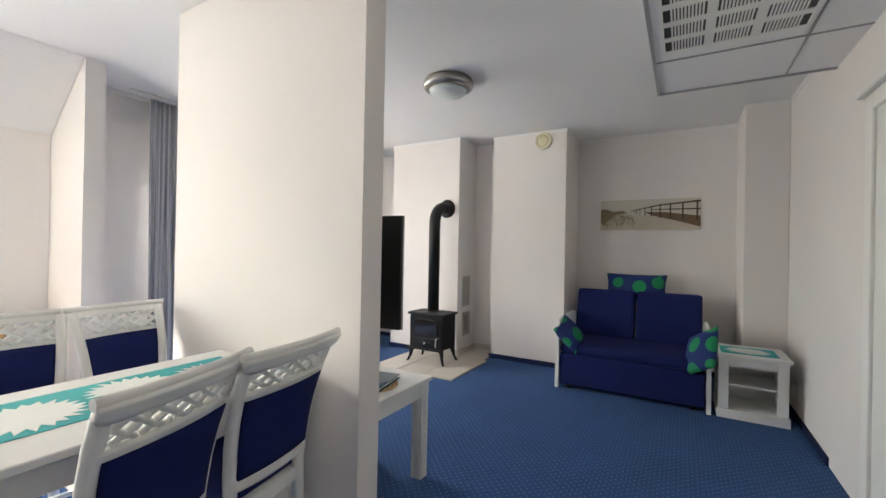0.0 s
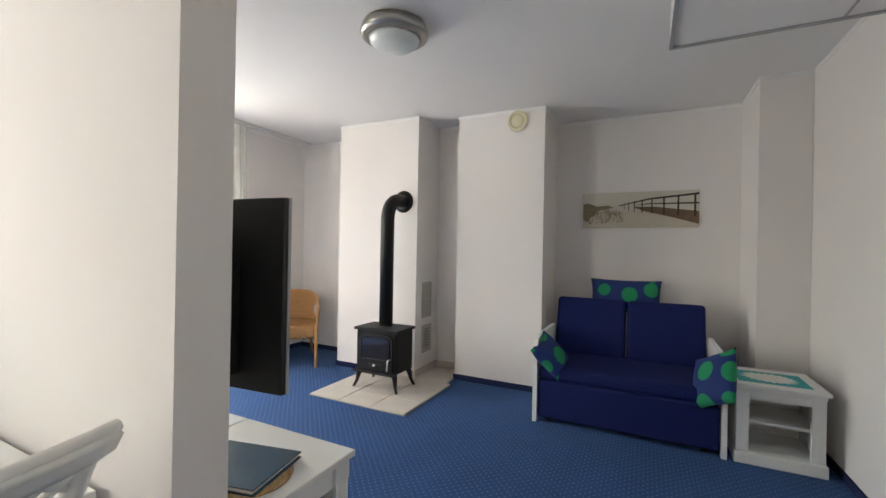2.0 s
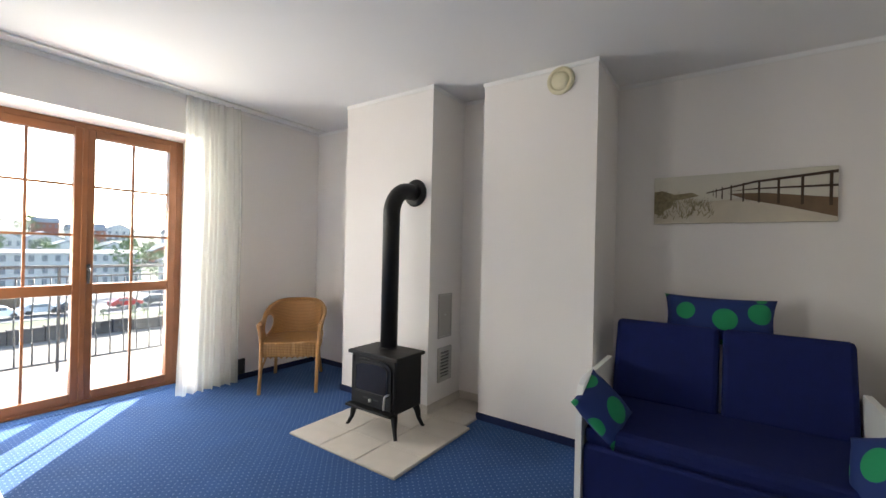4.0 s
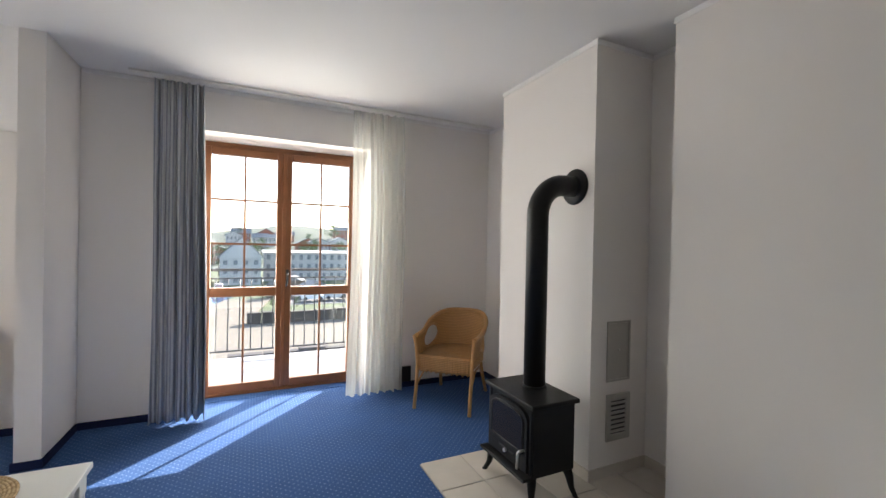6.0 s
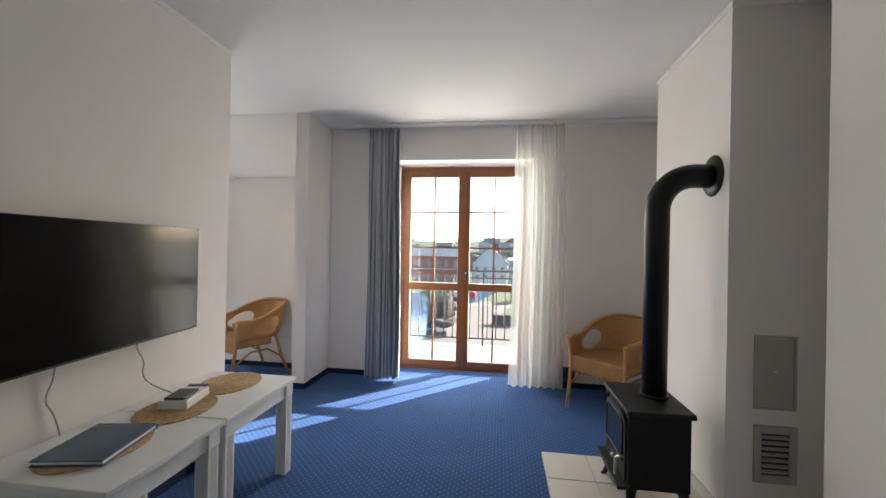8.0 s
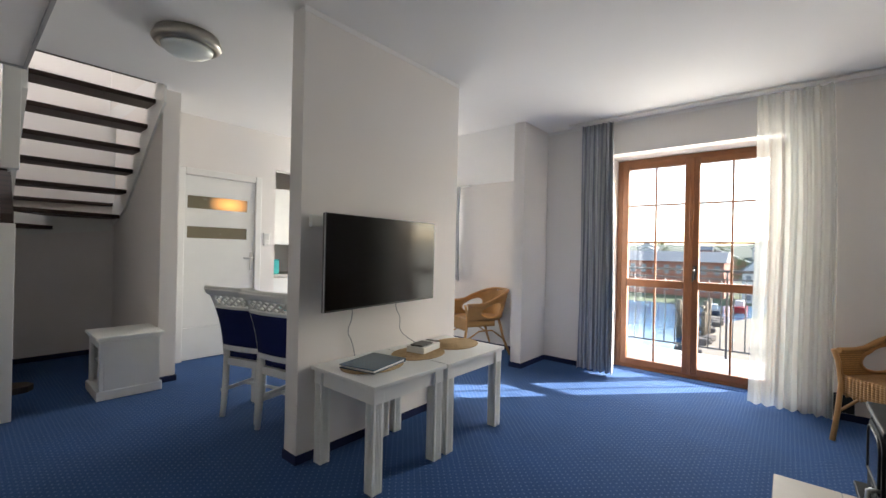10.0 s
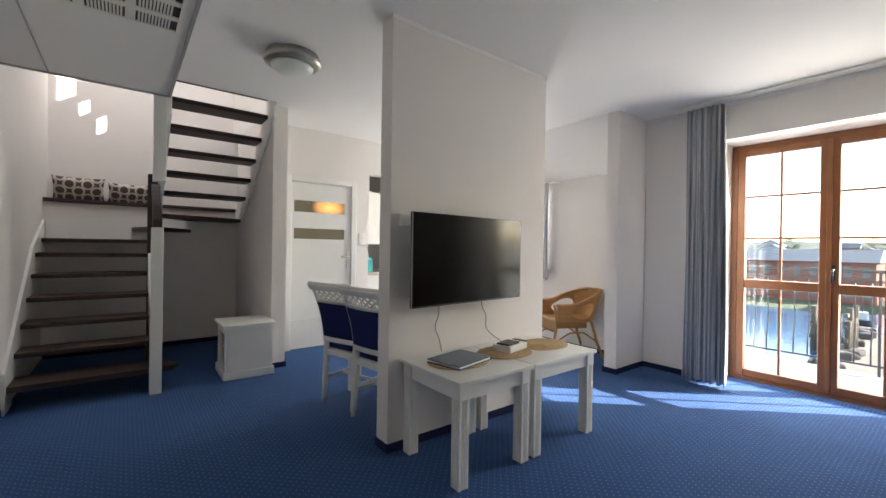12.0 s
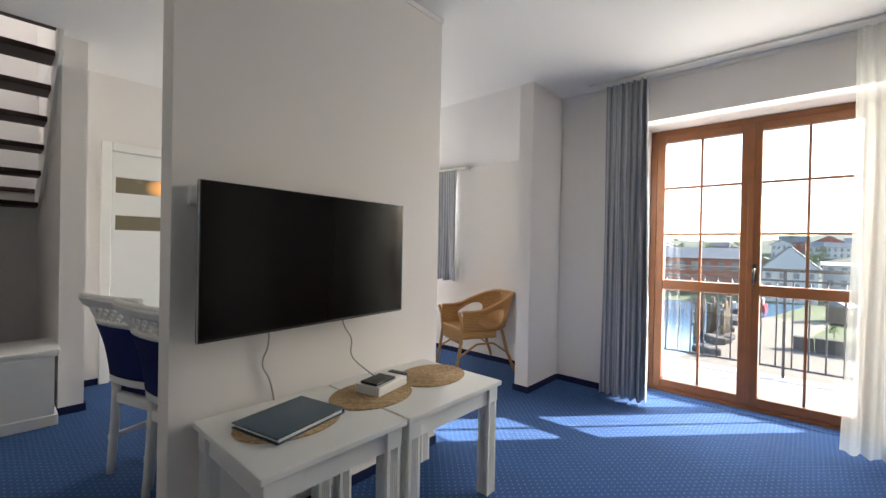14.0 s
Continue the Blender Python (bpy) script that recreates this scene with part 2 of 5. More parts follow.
def tube(bm, points, radius, sides=10, cap=True):
    """A round bar along points; radius is one number or one for each point."""
    pts = [Vector(p) for p in points]
    rad = radius if isinstance(radius, (list, tuple)) else [radius] * len(pts)
    rings, ref = [], None
    for i, p in enumerate(pts):
        d = (pts[min(i + 1, len(pts) - 1)] - pts[max(i - 1, 0)]).normalized()
        if ref is None:
            ref = Vector((0, 0, 1)) if abs(d.z) < 0.9 else Vector((1, 0, 0))
        a = d.cross(ref).normalized()
        b = a.cross(d).normalized()
        ref = b
        rings.append([bm.verts.new(p + rad[i] * (math.cos(2 * math.pi * k / sides) * a + math.sin(2 * math.pi * k / sides) * b)) for k in range(sides)])
    for r0, r1 in zip(rings, rings[1:]):
        for k in range(sides):
            f = bm.faces.new((r0[k], r0[(k + 1) % sides], r1[(k + 1) % sides], r1[k]))
            f.smooth = True
    if cap:
        bm.faces.new(rings[0][::-1])
        bm.faces.new(rings[-1])
    return bm


def lathe(bm, profile, centre=(0, 0, 0), sides=32, sx=1.0, sy=1.0):
    rings = [[bm.verts.new((centre[0] + sx * r * math.cos(2 * math.pi * k / sides), centre[1] + sy * r * math.sin(2 * math.pi * k / sides), centre[2] + z)) for k in range(sides)] for r, z in profile]
    for r0, r1 in zip(rings, rings[1:]):
        for k in range(sides):
            bm.faces.new((r0[k], r0[(k + 1) % sides], r1[(k + 1) % sides], r1[k])).smooth = True
    bm.faces.new(rings[0][::-1])
    bm.faces.new(rings[-1])
    return bm


def prism(bm, outline, a, b, axis="z"):
    """A flat outline pushed from a to b along an axis; outline in the two other axes, in order."""
    def at(p, w):
        return {"z": (p[0], p[1], w), "y": (p[0], w, p[1]), "x": (w, p[0], p[1])}[axis]
    lo, hi = [bm.verts.new(at(p, a)) for p in outline], [bm.verts.new(at(p, b)) for p in outline]
    bm.faces.new(lo[::-1])
    bm.faces.new(hi)
    for k in range(len(outline)):
        j = (k + 1) % len(outline)
        bm.faces.new((lo[k], lo[j], hi[j], hi[k]))
    return bm


def sheet(bm, fn, nu, nv, thick=0.0, skip=None):
    """A surface fn(u, v), u and v from 0 to 1, with a thickness along its normals."""
    g = [[bm.verts.new(fn(i / nu, j / nv)) for j in range(nv + 1)] for i in range(nu + 1)]
    fs = []
    for i in range(nu):
        for j in range(nv):
            if skip and skip((i + 0.5) / nu, (j + 0.5) / nv):
                continue
            f = bm.faces.new((g[i][j], g[i + 1][j], g[i + 1][j + 1], g[i][j + 1]))
            f.smooth = True
            fs.append(f)
    if thick:
        bm.normal_update()
        bmesh.ops.solidify(bm, geom=fs, thickness=thick)
    return bm


def mesh_from(bm, name, material):
    bmesh.ops.recalc_face_normals(bm, faces=bm.faces)
    me = bpy.data.meshes.new(name)
    bm.to_mesh(me)
    bm.free()
    me.materials.append(material)
    return me


def part(name, bm, material, parent=None, label="", m=None):
    ob = new(name, mesh_from(bm, name, material))
    if parent:
        ob.parent = parent
    if m:
        ob.matrix_basis = m
    return tagged(ob, label)


def thing(name, label, category, m=None, group=""):
    ob = new(name)
    ob.empty_display_size = 0.1
    if m:
        ob.matrix_basis = m
    return tagged(ob, label, category, group)


def struct(name, bm, material, label, category="wall"):
    return tagged(part(name, bm, material), label, category, kind="structure")


def cushion_mesh(w, d, h, puff=0.5, n=14):
    """A soft pillow w by d, h thick in the middle, with pinched corners, lying in x and y."""
    bm = bmesh.new()
    for s in (1, -1):
        def fn(u, v, s=s):
            a, b = 2 * u - 1, 2 * v - 1
            t = max(0.0, (1 - a * a) * (1 - b * b)) ** puff
            k = 1 - 0.07 * (1 - b * b) * abs(a) ** 3
            q = 1 - 0.07 * (1 - a * a) * abs(b) ** 3
            return (a * w / 2 * k, b * d / 2 * q, s * h / 2 * t)
        sheet(bm, fn, n, n)
    bmesh.ops.remove_doubles(bm, verts=bm.verts, dist=0.0005)
    return bm


# ---- structure ----
H = 2.70
struct("floor", boxes((-4.66, 0.95, -2.9, 5.5, -0.2, 0.0)), CARPET, "dark blue wall-to-wall carpet with small pale dots", "floor")
struct("ceiling", boxes((-5.0, 0.95, -0.64, 5.5, H, H + 0.2), (-5.0, -1.08, -2.9, -0.64, H, H + 0.2),
                        (-1.25, -0.9, -3.0, -0.4, 5.1, 5.2), (0.5, 0.95, -3.0, -0.4, 5.1, 5.2), (-0.9, 0.5, -3.0, -2.0, 5.1, 5.2), (-0.9, 0.5, -1.0, -0.4, 5.1, 5.2)), CEIL, "flat white painted ceiling with a stairwell opening", "ceiling")
struct("soffit", boxes((-0.17, 0.813, -0.44, 3.41, 2.485, H - 0.004)), CEIL, "lowered white ceiling box above the passage", "ceiling")
struct("wall_north", boxes((-5.0, -2.38, 4.95, 5.5, 0, H), (-2.38, -2.02, 4.95, 5.5, 0, H), (-2.02, 0.95, 5.29, 5.5, 0, H)), WALL, "off-white painted wall behind the sofa niche")
struct("wall_pier_chimney", boxes((-3.39, -2.38, 4.46, 4.947, 0, H)), WALL, "off-white painted chimney breast behind the stove")
struct("wall_pier_niche", boxes((-2.02, -1.137, 4.665, 5.287, 0, H)), WALL, "off-white painted wall pier beside the sofa")
struct("wall_pier_corner", boxes((0.49, 0.81, 4.665, 5.287, 0, H)), WALL, "off-white painted corner pier")
struct("wall_east", boxes((0.813, 0.95, -2.9, 5.33, 0, 5.1)), WALL, "off-white painted long wall")
DY0, DY1, DZ0, DZ1 = 2.13, 3.624, 0.012, 2.34
struct("wall_west", boxes((-5.0, -4.42, 1.428, DY0, 0, H), (-5.0, -4.42, DY1, 4.947, 0, H), (-5.0, -4.42, DY0, DY1, DZ1 + 0.004, H), (-5.0, -4.66, DY0, DY1, -0.15, -0.001)),
       WALL, "off-white window wall with the deep balcony door opening")
struct("wall_stub", boxes((-4.98, -3.865, 1.295, 1.425, 0, H)), WALL, "off-white wall stub between living and dining space")
struct("partition_wall", boxes((-2.637, -1.169, 1.328, 1.460, 0, H - 0.002)), WALL, "free-standing off-white partition wall carrying the television")
WX = -4.50
struct("wall_dining", boxes((-4.70, WX, -0.05, 1.292, 0, 2.188), (-4.70, WX, -1.38, -1.15, 0, 2.188), (-4.70, WX, -1.15, -0.05, 0, 0.95), (-4.70, WX, -1.15, -0.05, 2.1, 2.188)),
       WALL, "low off-white dining wall with a window")
sl = prism(bmesh.new(), [(WX, 2.19), (-3.87, H - 0.002), (-4.05, H - 0.002), (-4.70, 2.19)], -1.378, 1.292, "y")
struct("sloped_ceiling", sl, CEIL, "sloping white attic ceiling over the dining window", "ceiling")
struct("wall_entry", boxes((-4.70, -3.35, -1.52, -1.38, 0, H), (-2.50, -2.24, -1.52, -1.38, 0, H), (-2.24, -1.47, -1.52, -1.38, 2.05, H), (-1.47, -1.224, -1.52, -1.38, 0, H),
                           (-3.35, -2.5, -1.52, -1.38, 2.25, H)),
       WALL, "off-white wall holding the white interior door")
struct("wall_kitchen", boxes((-3.6, -2.38, -2.35, -2.2, 0, H), (-3.5, -3.35, -2.2, -1.52, 0, H), (-2.5, -2.38, -2.2, -1.52, 0, H)), WALL, "off-white wall of the kitchen niche")
struct("wall_stair", boxes((-1.22, -1.08, -2.45, -0.75, 0, H)), WALL, "off-white wall beside the stairs")
struct("wall_south", boxes((-1.22, 0.813, -2.62, -2.45, 0, 1.70), (-1.22, 0.813, -2.9, -2.75, 1.70, 5.1), (-1.22, 0.813, -2.75, -2.62, 1.5, 1.70)), WALL, "off-white wall behind the stairs with a ledge")
UP = []
# made-up slots, out of view, that shape the sun into flecks above the stairs
fleck_slots = [(-1.461, -1.363, 3.53, 3.73), (-1.318, -1.215, 3.83, 3.99), (-1.20, -1.04, 4.09, 4.40)]
edge = -2.75
for c0, c1, za, zb in fleck_slots:
    UP += [(-1.10, -1.08, edge, c0, H + 0.2, 5.1), (-1.10, -1.08, c0, c1, H + 0.2, za), (-1.10, -1.08, c0, c1, zb, 5.1)]
    edge = c1
UP += [(-1.10, -1.08, edge, -0.5, H + 0.2, 5.1), (-1.08, 0.813, -0.64, -0.5, H + 0.2, 5.1)]
struct("wall_upper", boxes(*UP), WALL, "off-white wall of the upper stairwell with unseen slots added for sun flecks")
struct("wall_hall", boxes((-2.4, -1.3, -2.75, -2.62, 0, H)), WALL, "plain wall behind the interior door")

bb = bmesh.new()
HB = 0.055
for b in ((-4.42, -3.39, 4.938, 4.95), (-3.402, -3.39, 4.46, 4.938), (-3.402, -3.0, 4.448, 4.46), (-2.032, -1.125, 4.653, 4.665), (-1.137, -1.125, 4.665, 5.29), (-1.125, 0.478, 5.278, 5.29),
          (0.478, 0.49, 4.653, 5.278), (0.49, 0.801, 4.653, 4.665), (0.801, 0.813, 3.45, 4.653), (0.801, 0.813, -0.6, 2.55), (-4.42, -4.408, 1.437, DY0), (-4.42, -4.408, DY1, 4.938),
          (-4.408, -3.853, 1.425, 1.437), (-3.865, -3.853, 1.283, 1.425), (-4.48, -3.865, 1.283, 1.295), (-2.645, -1.161, 1.460, 1.468), (-2.645, -2.637, 1.320, 1.460), (-1.169, -1.161, 1.320, 1.460),
          (-2.637, -1.169, 1.320, 1.328), (WX, WX + 0.012, -1.38, 1.283), (-2.48, -2.33, -1.38, -1.368), (-1.40, -1.22, -1.38, -1.368), (-1.232, -1.22, -1.368, -0.738),
          (-1.22, -1.068, -0.75, -0.738), (-1.08, -1.068, -2.438, -0.75), (-1.068, 0.80, -2.45, -2.438)):
    box(bb, b[0], b[1], b[2], b[3], 0.002, HB)
struct("baseboard", bb, NAVYTRIM, "navy carpet skirting strip along the walls", "skirting")

ct = bmesh.new()
for b in ((-4.42, -3.39, 4.944, 4.95), (-3.396, -3.39, 4.46, 4.944), (-3.396, -2.374, 4.454, 4.46), (-2.38, -2.374, 4.46, 4.944), (-2.374, -2.02, 4.944, 4.95), (-2.026, -1.131, 4.659, 4.665), (-1.137, -1.131, 4.665, 5.284),
          (-1.131, 0.484, 5.284, 5.29), (0.484, 0.49, 4.659, 5.284), (0.49, 0.807, 4.659, 4.665), (0.807, 0.813, 3.42, 4.659), (-4.42, -4.414, 1.434, 4.944), (-2.643, -1.163, 1.460, 1.466)):
    box(ct, b[0], b[1], b[2], b[3], H - 0.035, H - 0.003)
struct("ceiling_trim", ct, CEIL, "narrow white painted strip along the wall tops", "trim")

# ---- balcony door ----
door = tagged(new("door_1"), "double balcony door of brown varnished wood with glazing bars, closed", "balcony door", kind="structure")
FX0, FX1 = -4.862, -4.79
part("door_frame", boxes((FX0, FX1, DY0, DY0 + 0.055, DZ0, DZ1), (FX0, FX1, DY1 - 0.055, DY1, DZ0, DZ1), (FX0, FX1, DY0 + 0.055, DY1 - 0.055, DZ1 - 0.055, DZ1),
                         (FX0, FX1, DY0 + 0.055, DY1 - 0.055, DZ0, DZ0 + 0.03), bev=0.006), OAK, door)
mid = (DY0 + DY1) / 2
part("threshold", boxes((FX0, FX1 + 0.008, DY0, DY1, 0.001, DZ0 + 0.012), bev=0.004), OAK, door)
part("sill_board", boxes((FX1 + 0.009, -4.662, DY0 + 0.002, DY1 - 0.002, -0.001, 0.004)), CARPET, door, "blue carpet running into the door reveal")
for y0, y1, sgn in ((DY0 + 0.057, mid - 0.002, 1), (mid + 0.002, DY1 - 0.057, -1)):
    x0, x1, z0, z1 = FX0 + 0.012, FX1 + 0.014, DZ0 + 0.028, DZ1 - 0.045
    st = 0.066
    leaf = part("door_leaf", boxes((x0, x1, y0, y0 + st, z0, z1), (x0, x1, y1 - st, y1, z0, z1), (x0, x1, y0 + st, y1 - st, z1 - st, z1), (x0, x1, y0 + st, y1 - st, z0, z0 + 0.07),
                                   (x0, x1, y0 + st, y1 - st, 0.918, 1.003), bev=0.007), OAK, door)
    yc = (y0 + y1) / 2
    bars = bmesh.new()
    xm = (x0 + x1) / 2
    for za, zb in ((z0 + 0.07, 0.918), (1.003, z1 - st)):
        box(bars, xm - 0.009, xm + 0.009, yc - 0.009, yc + 0.009, za, zb)
    for z in (1.41, 1.82):
        box(bars, xm - 0.008, xm + 0.008, y0 + st, y1 - st, z - 0.009, z + 0.009)
    part("glazing_bar", bars, OAK, leaf)
    pane = part("pane", boxes((xm - 0.003, xm + 0.003, y0 + st - 0.005, y1 - st + 0.005, z0 + 0.065, z1 - st + 0.005)), GLASS, leaf)
    pane.visible_shadow = False
    if sgn < 0:
        hb = boxes((x1, x1 + 0.008, y0 + 0.015, y0 + 0.045, 1.03, 1.17), bev=0.003)
        tube(hb, [(x1 + 0.005, y0 + 0.03, 1.13), (x1 + 0.045, y0 + 0.03, 1.13), (x1 + 0.05, y0 + 0.028, 1.11), (x1 + 0.05, y0 + 0.022, 1.01)], 0.009)
        part("door_handle", hb, IRON, leaf, "dark bronze lever handle")

part("meeting_strip", boxes((FX1 + 0.0145, FX1 + 0.026, mid - 0.020, mid + 0.020, DZ0 + 0.03, DZ1 - 0.05), bev=0.004), OAK, door)

# dining window, mostly out of sight
win = tagged(new("window_1"), "small white framed dining window", "window", kind="structure")
part("window_frame", boxes((-4.65, -4.59, -1.15, -1.09, 0.95, 2.1), (-4.65, -4.59, -0.11, -0.05, 0.95, 2.1), (-4.65, -4.59, -1.09, -0.11, 2.04, 2.1), (-4.65, -4.59, -1.09, -0.11, 0.95, 1.01),
                           (-4.65, -4.59, -0.63, -0.57, 1.01, 2.04), bev=0.004), WHITE, win)
wp = part("pane", boxes((-4.624, -4.618, -1.1, -0.1, 1.0, 2.05)), GLASS, win)
wp.visible_shadow = False

# ---- interior door ----
d2 = tagged(new("door_2"), "closed white interior door with two smoked glass strips", "door", kind="structure")
fr = boxes((-1.47, -1.395, -1.40, -1.355, 0, 2.12), (-2.315, -2.24, -1.40, -1.355, 0, 2.12), (-2.24, -1.47, -1.40, -1.355, 2.045, 2.12), bev=0.008)
part("door_frame", fr, CREAMFRAME, d2)
lf = part("door_leaf", boxes((-2.235, -1.475, -1.42, -1.377, 0.01, 0.36), (-2.235, -1.475, -1.42, -1.38, 0.362, 1.35),
                             (-2.235, -1.475, -1.42, -1.38, 1.48, 1.68), (-2.235, -1.475, -1.42, -1.38, 1.82, 2.04), (-2.235, -2.15, -1.42, -1.3805, 1.35, 1.48), (-1.50, -1.475, -1.42, -1.3805, 1.35, 1.48), (-2.235, -2.15, -1.42, -1.3805, 1.68, 1.82), (-1.50, -1.475, -1.42, -1.3805, 1.68, 1.82), bev=0.001), WHITE, d2)
part("glass_strip", boxes((-2.15, -1.50, -1.41, -1.392, 1.35, 1.48)), DOORGLASS, lf, "smoked satin glass strip")
part("glass_strip", boxes((-0.20, 0.45, -0.01, 0.008, -0.07, 0.07)), GLOWGLASS, lf, "smoked satin glass strip with a painted warm glow", pose(-1.95, -1.40, 1.75))
hb = boxes((-2.225, -2.185, -1.38, -1.37, 0.98, 1.20), bev=0.004)
tube(hb, [(-2.205, -1.375, 1.13), (-2.205, -1.325, 1.13), (-2.19, -1.32, 1.13), (-2.09, -1.32, 1.13)], 0.01)
part("door_handle", hb, STEEL, lf, "brushed steel lever handle on a plate")

# side door in the long wall
d3 = tagged(new("door_3"), "white moulded door surround in the long wall", "door", kind="structure")
part("door_frame", boxes((0.78, 0.811, 2.74, 2.83, 0, 2.11), (0.78, 0.811, 1.85, 1.93, 0, 2.11), (0.78, 0.811, 1.93, 2.74, 2.03, 2.11), bev=0.006), CREAMFRAME, d3)
part("cornice", boxes((0.755, 0.811, 1.80, 2.88, 2.115, 2.15), bev=0.008), CREAMFRAME, d3)
part("door_leaf", boxes((0.795, 0.811, 1.932, 2.738, 0.01, 2.028), bev=0.003), WHITE, d3)

# ---- soffit panels and grille ----
for gy0, gy1, nm in ((0.84, 2.70, "grille"),):
    gr = tagged(new("ceiling_vent"), "white metal ceiling grille with rows of dark slots", "air vent")
    z = 2.484
    # flat black sheet stands in for the shade seen between the slots
    part("backing", boxes((-0.10, 0.52, gy0, gy1, z - 0.010, z - 0.001)), BLACKPLASTIC_AND_SHADE, gr, "black sheet painted for the shade in the duct")
    fr = bmesh.new()
    box(fr, -0.12, -0.10, gy0 - 0.02, gy1 + 0.02, z - 0.018, z - 0.001)
    box(fr, 0.52, 0.54, gy0 - 0.02, gy1 + 0.02, z - 0.018, z - 0.001)
    cols, rows_n = 3, max(1, round((gy1 - gy0) / 0.17))
    rh = (gy1 - gy0) / rows_n
    for r in range(rows_n + 1):
        box(fr, -0.10, 0.52, gy0 + r * rh - 0.022, gy0 + r * rh + 0.022, z - 0.016, z - 0.001)
    cw = 0.62 / cols
    for c in range(cols):
        if c:
            box(fr, -0.10 + c * cw - 0.022, -0.10 + c * cw + 0.022, gy0, gy1, z - 0.0155, z - 0.001)
        for k in range(1, 11):
            x = -0.10 + c * cw + 0.022 + k * (cw - 0.044) / 11
            box(fr, x - 0.0042, x + 0.0042, gy0, gy1, z - 0.015, z - 0.001)
    part("frame", fr, WHITEPLASTIC, gr)
trim = boxes((-0.175, -0.155, -0.44, 3.415, 2.474, 2.484), (-0.155, 0.81, 3.395, 3.415, 2.474, 2.484), (-0.155, 0.81, -0.445, -0.425, 2.474, 2.484),
             (-0.155, 0.81, 2.83, 2.842, 2.478, 2.484), (0.555, 0.565, -0.42, 3.39, 2.478, 2.484))
struct("trim", trim, GREYPLASTIC, "thin grey metal edge trim of the ceiling panels", "trim")

# ---- stove hearth ----
struct("hearth_bed", boxes((-2.97, -1.97, 3.60, 4.46, 0.001, 0.008), (-2.38, -2.02, 4.46, 4.95, 0.001, 0.008)), GROUT, "grey grout bed under the hearth tiles", "floor")
hearth = bpy.data.objects["hearth_bed"]
tile_mesh = mesh_from(boxes((-0.1615, 0.1615, -0.1415, 0.1415, 0, 0.010), bev=0.002), "tile", TILE)
for i in range(3):
    for j in range(3):
        t = new("tile", tile_mesh)
        t.parent = hearth
        t.location = (-2.805 + 0.333 * i, 3.745 + 0.2867 * j, 0.006)
tile2 = mesh_from(boxes((-0.172, 0.172, -0.118, 0.118, 0, 0.010), bev=0.002), "tile", TILE)
for j in range(2):
    t = new("tile", tile2)
    t.parent = hearth
    t.location = (-2.20, 4.583 + 0.242 * j, 0.006)
struct("tile_skirting", boxes((-2.378, -2.368, 4.46, 4.94, 0.016, 0.085), (-2.368, -2.03, 4.938, 4.948, 0.016, 0.085), (-2.97, -2.368, 4.449, 4.459, 0.016, 0.085), bev=0.002), TILE, "stone tile skirting behind the stove", "skirting")

# wall hatch and vent on the chimney side
ht = thing("access_hatch", "grey metal inspection hatch in the chimney side", "hatch")
part("frame", boxes((-2.378, -2.370, 4.588, 4.60, 0.605, 0.98), (-2.378, -2.370, 4.773, 4.785, 0.605, 0.98), (-2.378, -2.370, 4.60, 4.773, 0.605, 0.617), (-2.378, -2.370, 4.60, 4.773, 0.968, 0.98)), HATCH, ht)
part("panel", boxes((-2.378, -2.373, 4.603, 4.770, 0.62, 0.965), bev=0.001), HATCH, ht)
lk = lathe(bmesh.new(), [(0.001, 0), (0.008, 0), (0.008, 0.006), (0.001, 0.006)], sides=16)
part("lock", lk, STEEL, ht, m=Matrix.Translation((-2.373, 4.685, 0.80)) @ pose(0, 0, 0, 0, 90, 0))
vt = thing("wall_vent", "silver louvred vent low on the chimney side", "air vent")
# no hole in the chimney: the black sheet paints the shade behind the louvres
part("backing", boxes((-2.3795, -2.376, 4.60, 4.78, 0.245, 0.515)), BLACKPLASTIC_AND_SHADE, vt, "black sheet painted for the shade behind the slats")
part("frame", boxes((-2.378, -2.366, 4.59, 4.625, 0.235, 0.525), (-2.378, -2.366, 4.755, 4.79, 0.235, 0.525), (-2.378, -2.366, 4.625, 4.755, 0.235, 0.275), (-2.378, -2.366, 4.625, 4.755, 0.485, 0.525), bev=0.002), HATCH, vt)
for k in range(7):
    sm = boxes((-0.006, 0.006, -0.064, 0.064, -0.006, 0.006))
    part("slat", sm, HATCH, vt, m=pose(-2.372, 4.69, 0.292 + 0.029 * k, 0, 35, 0))


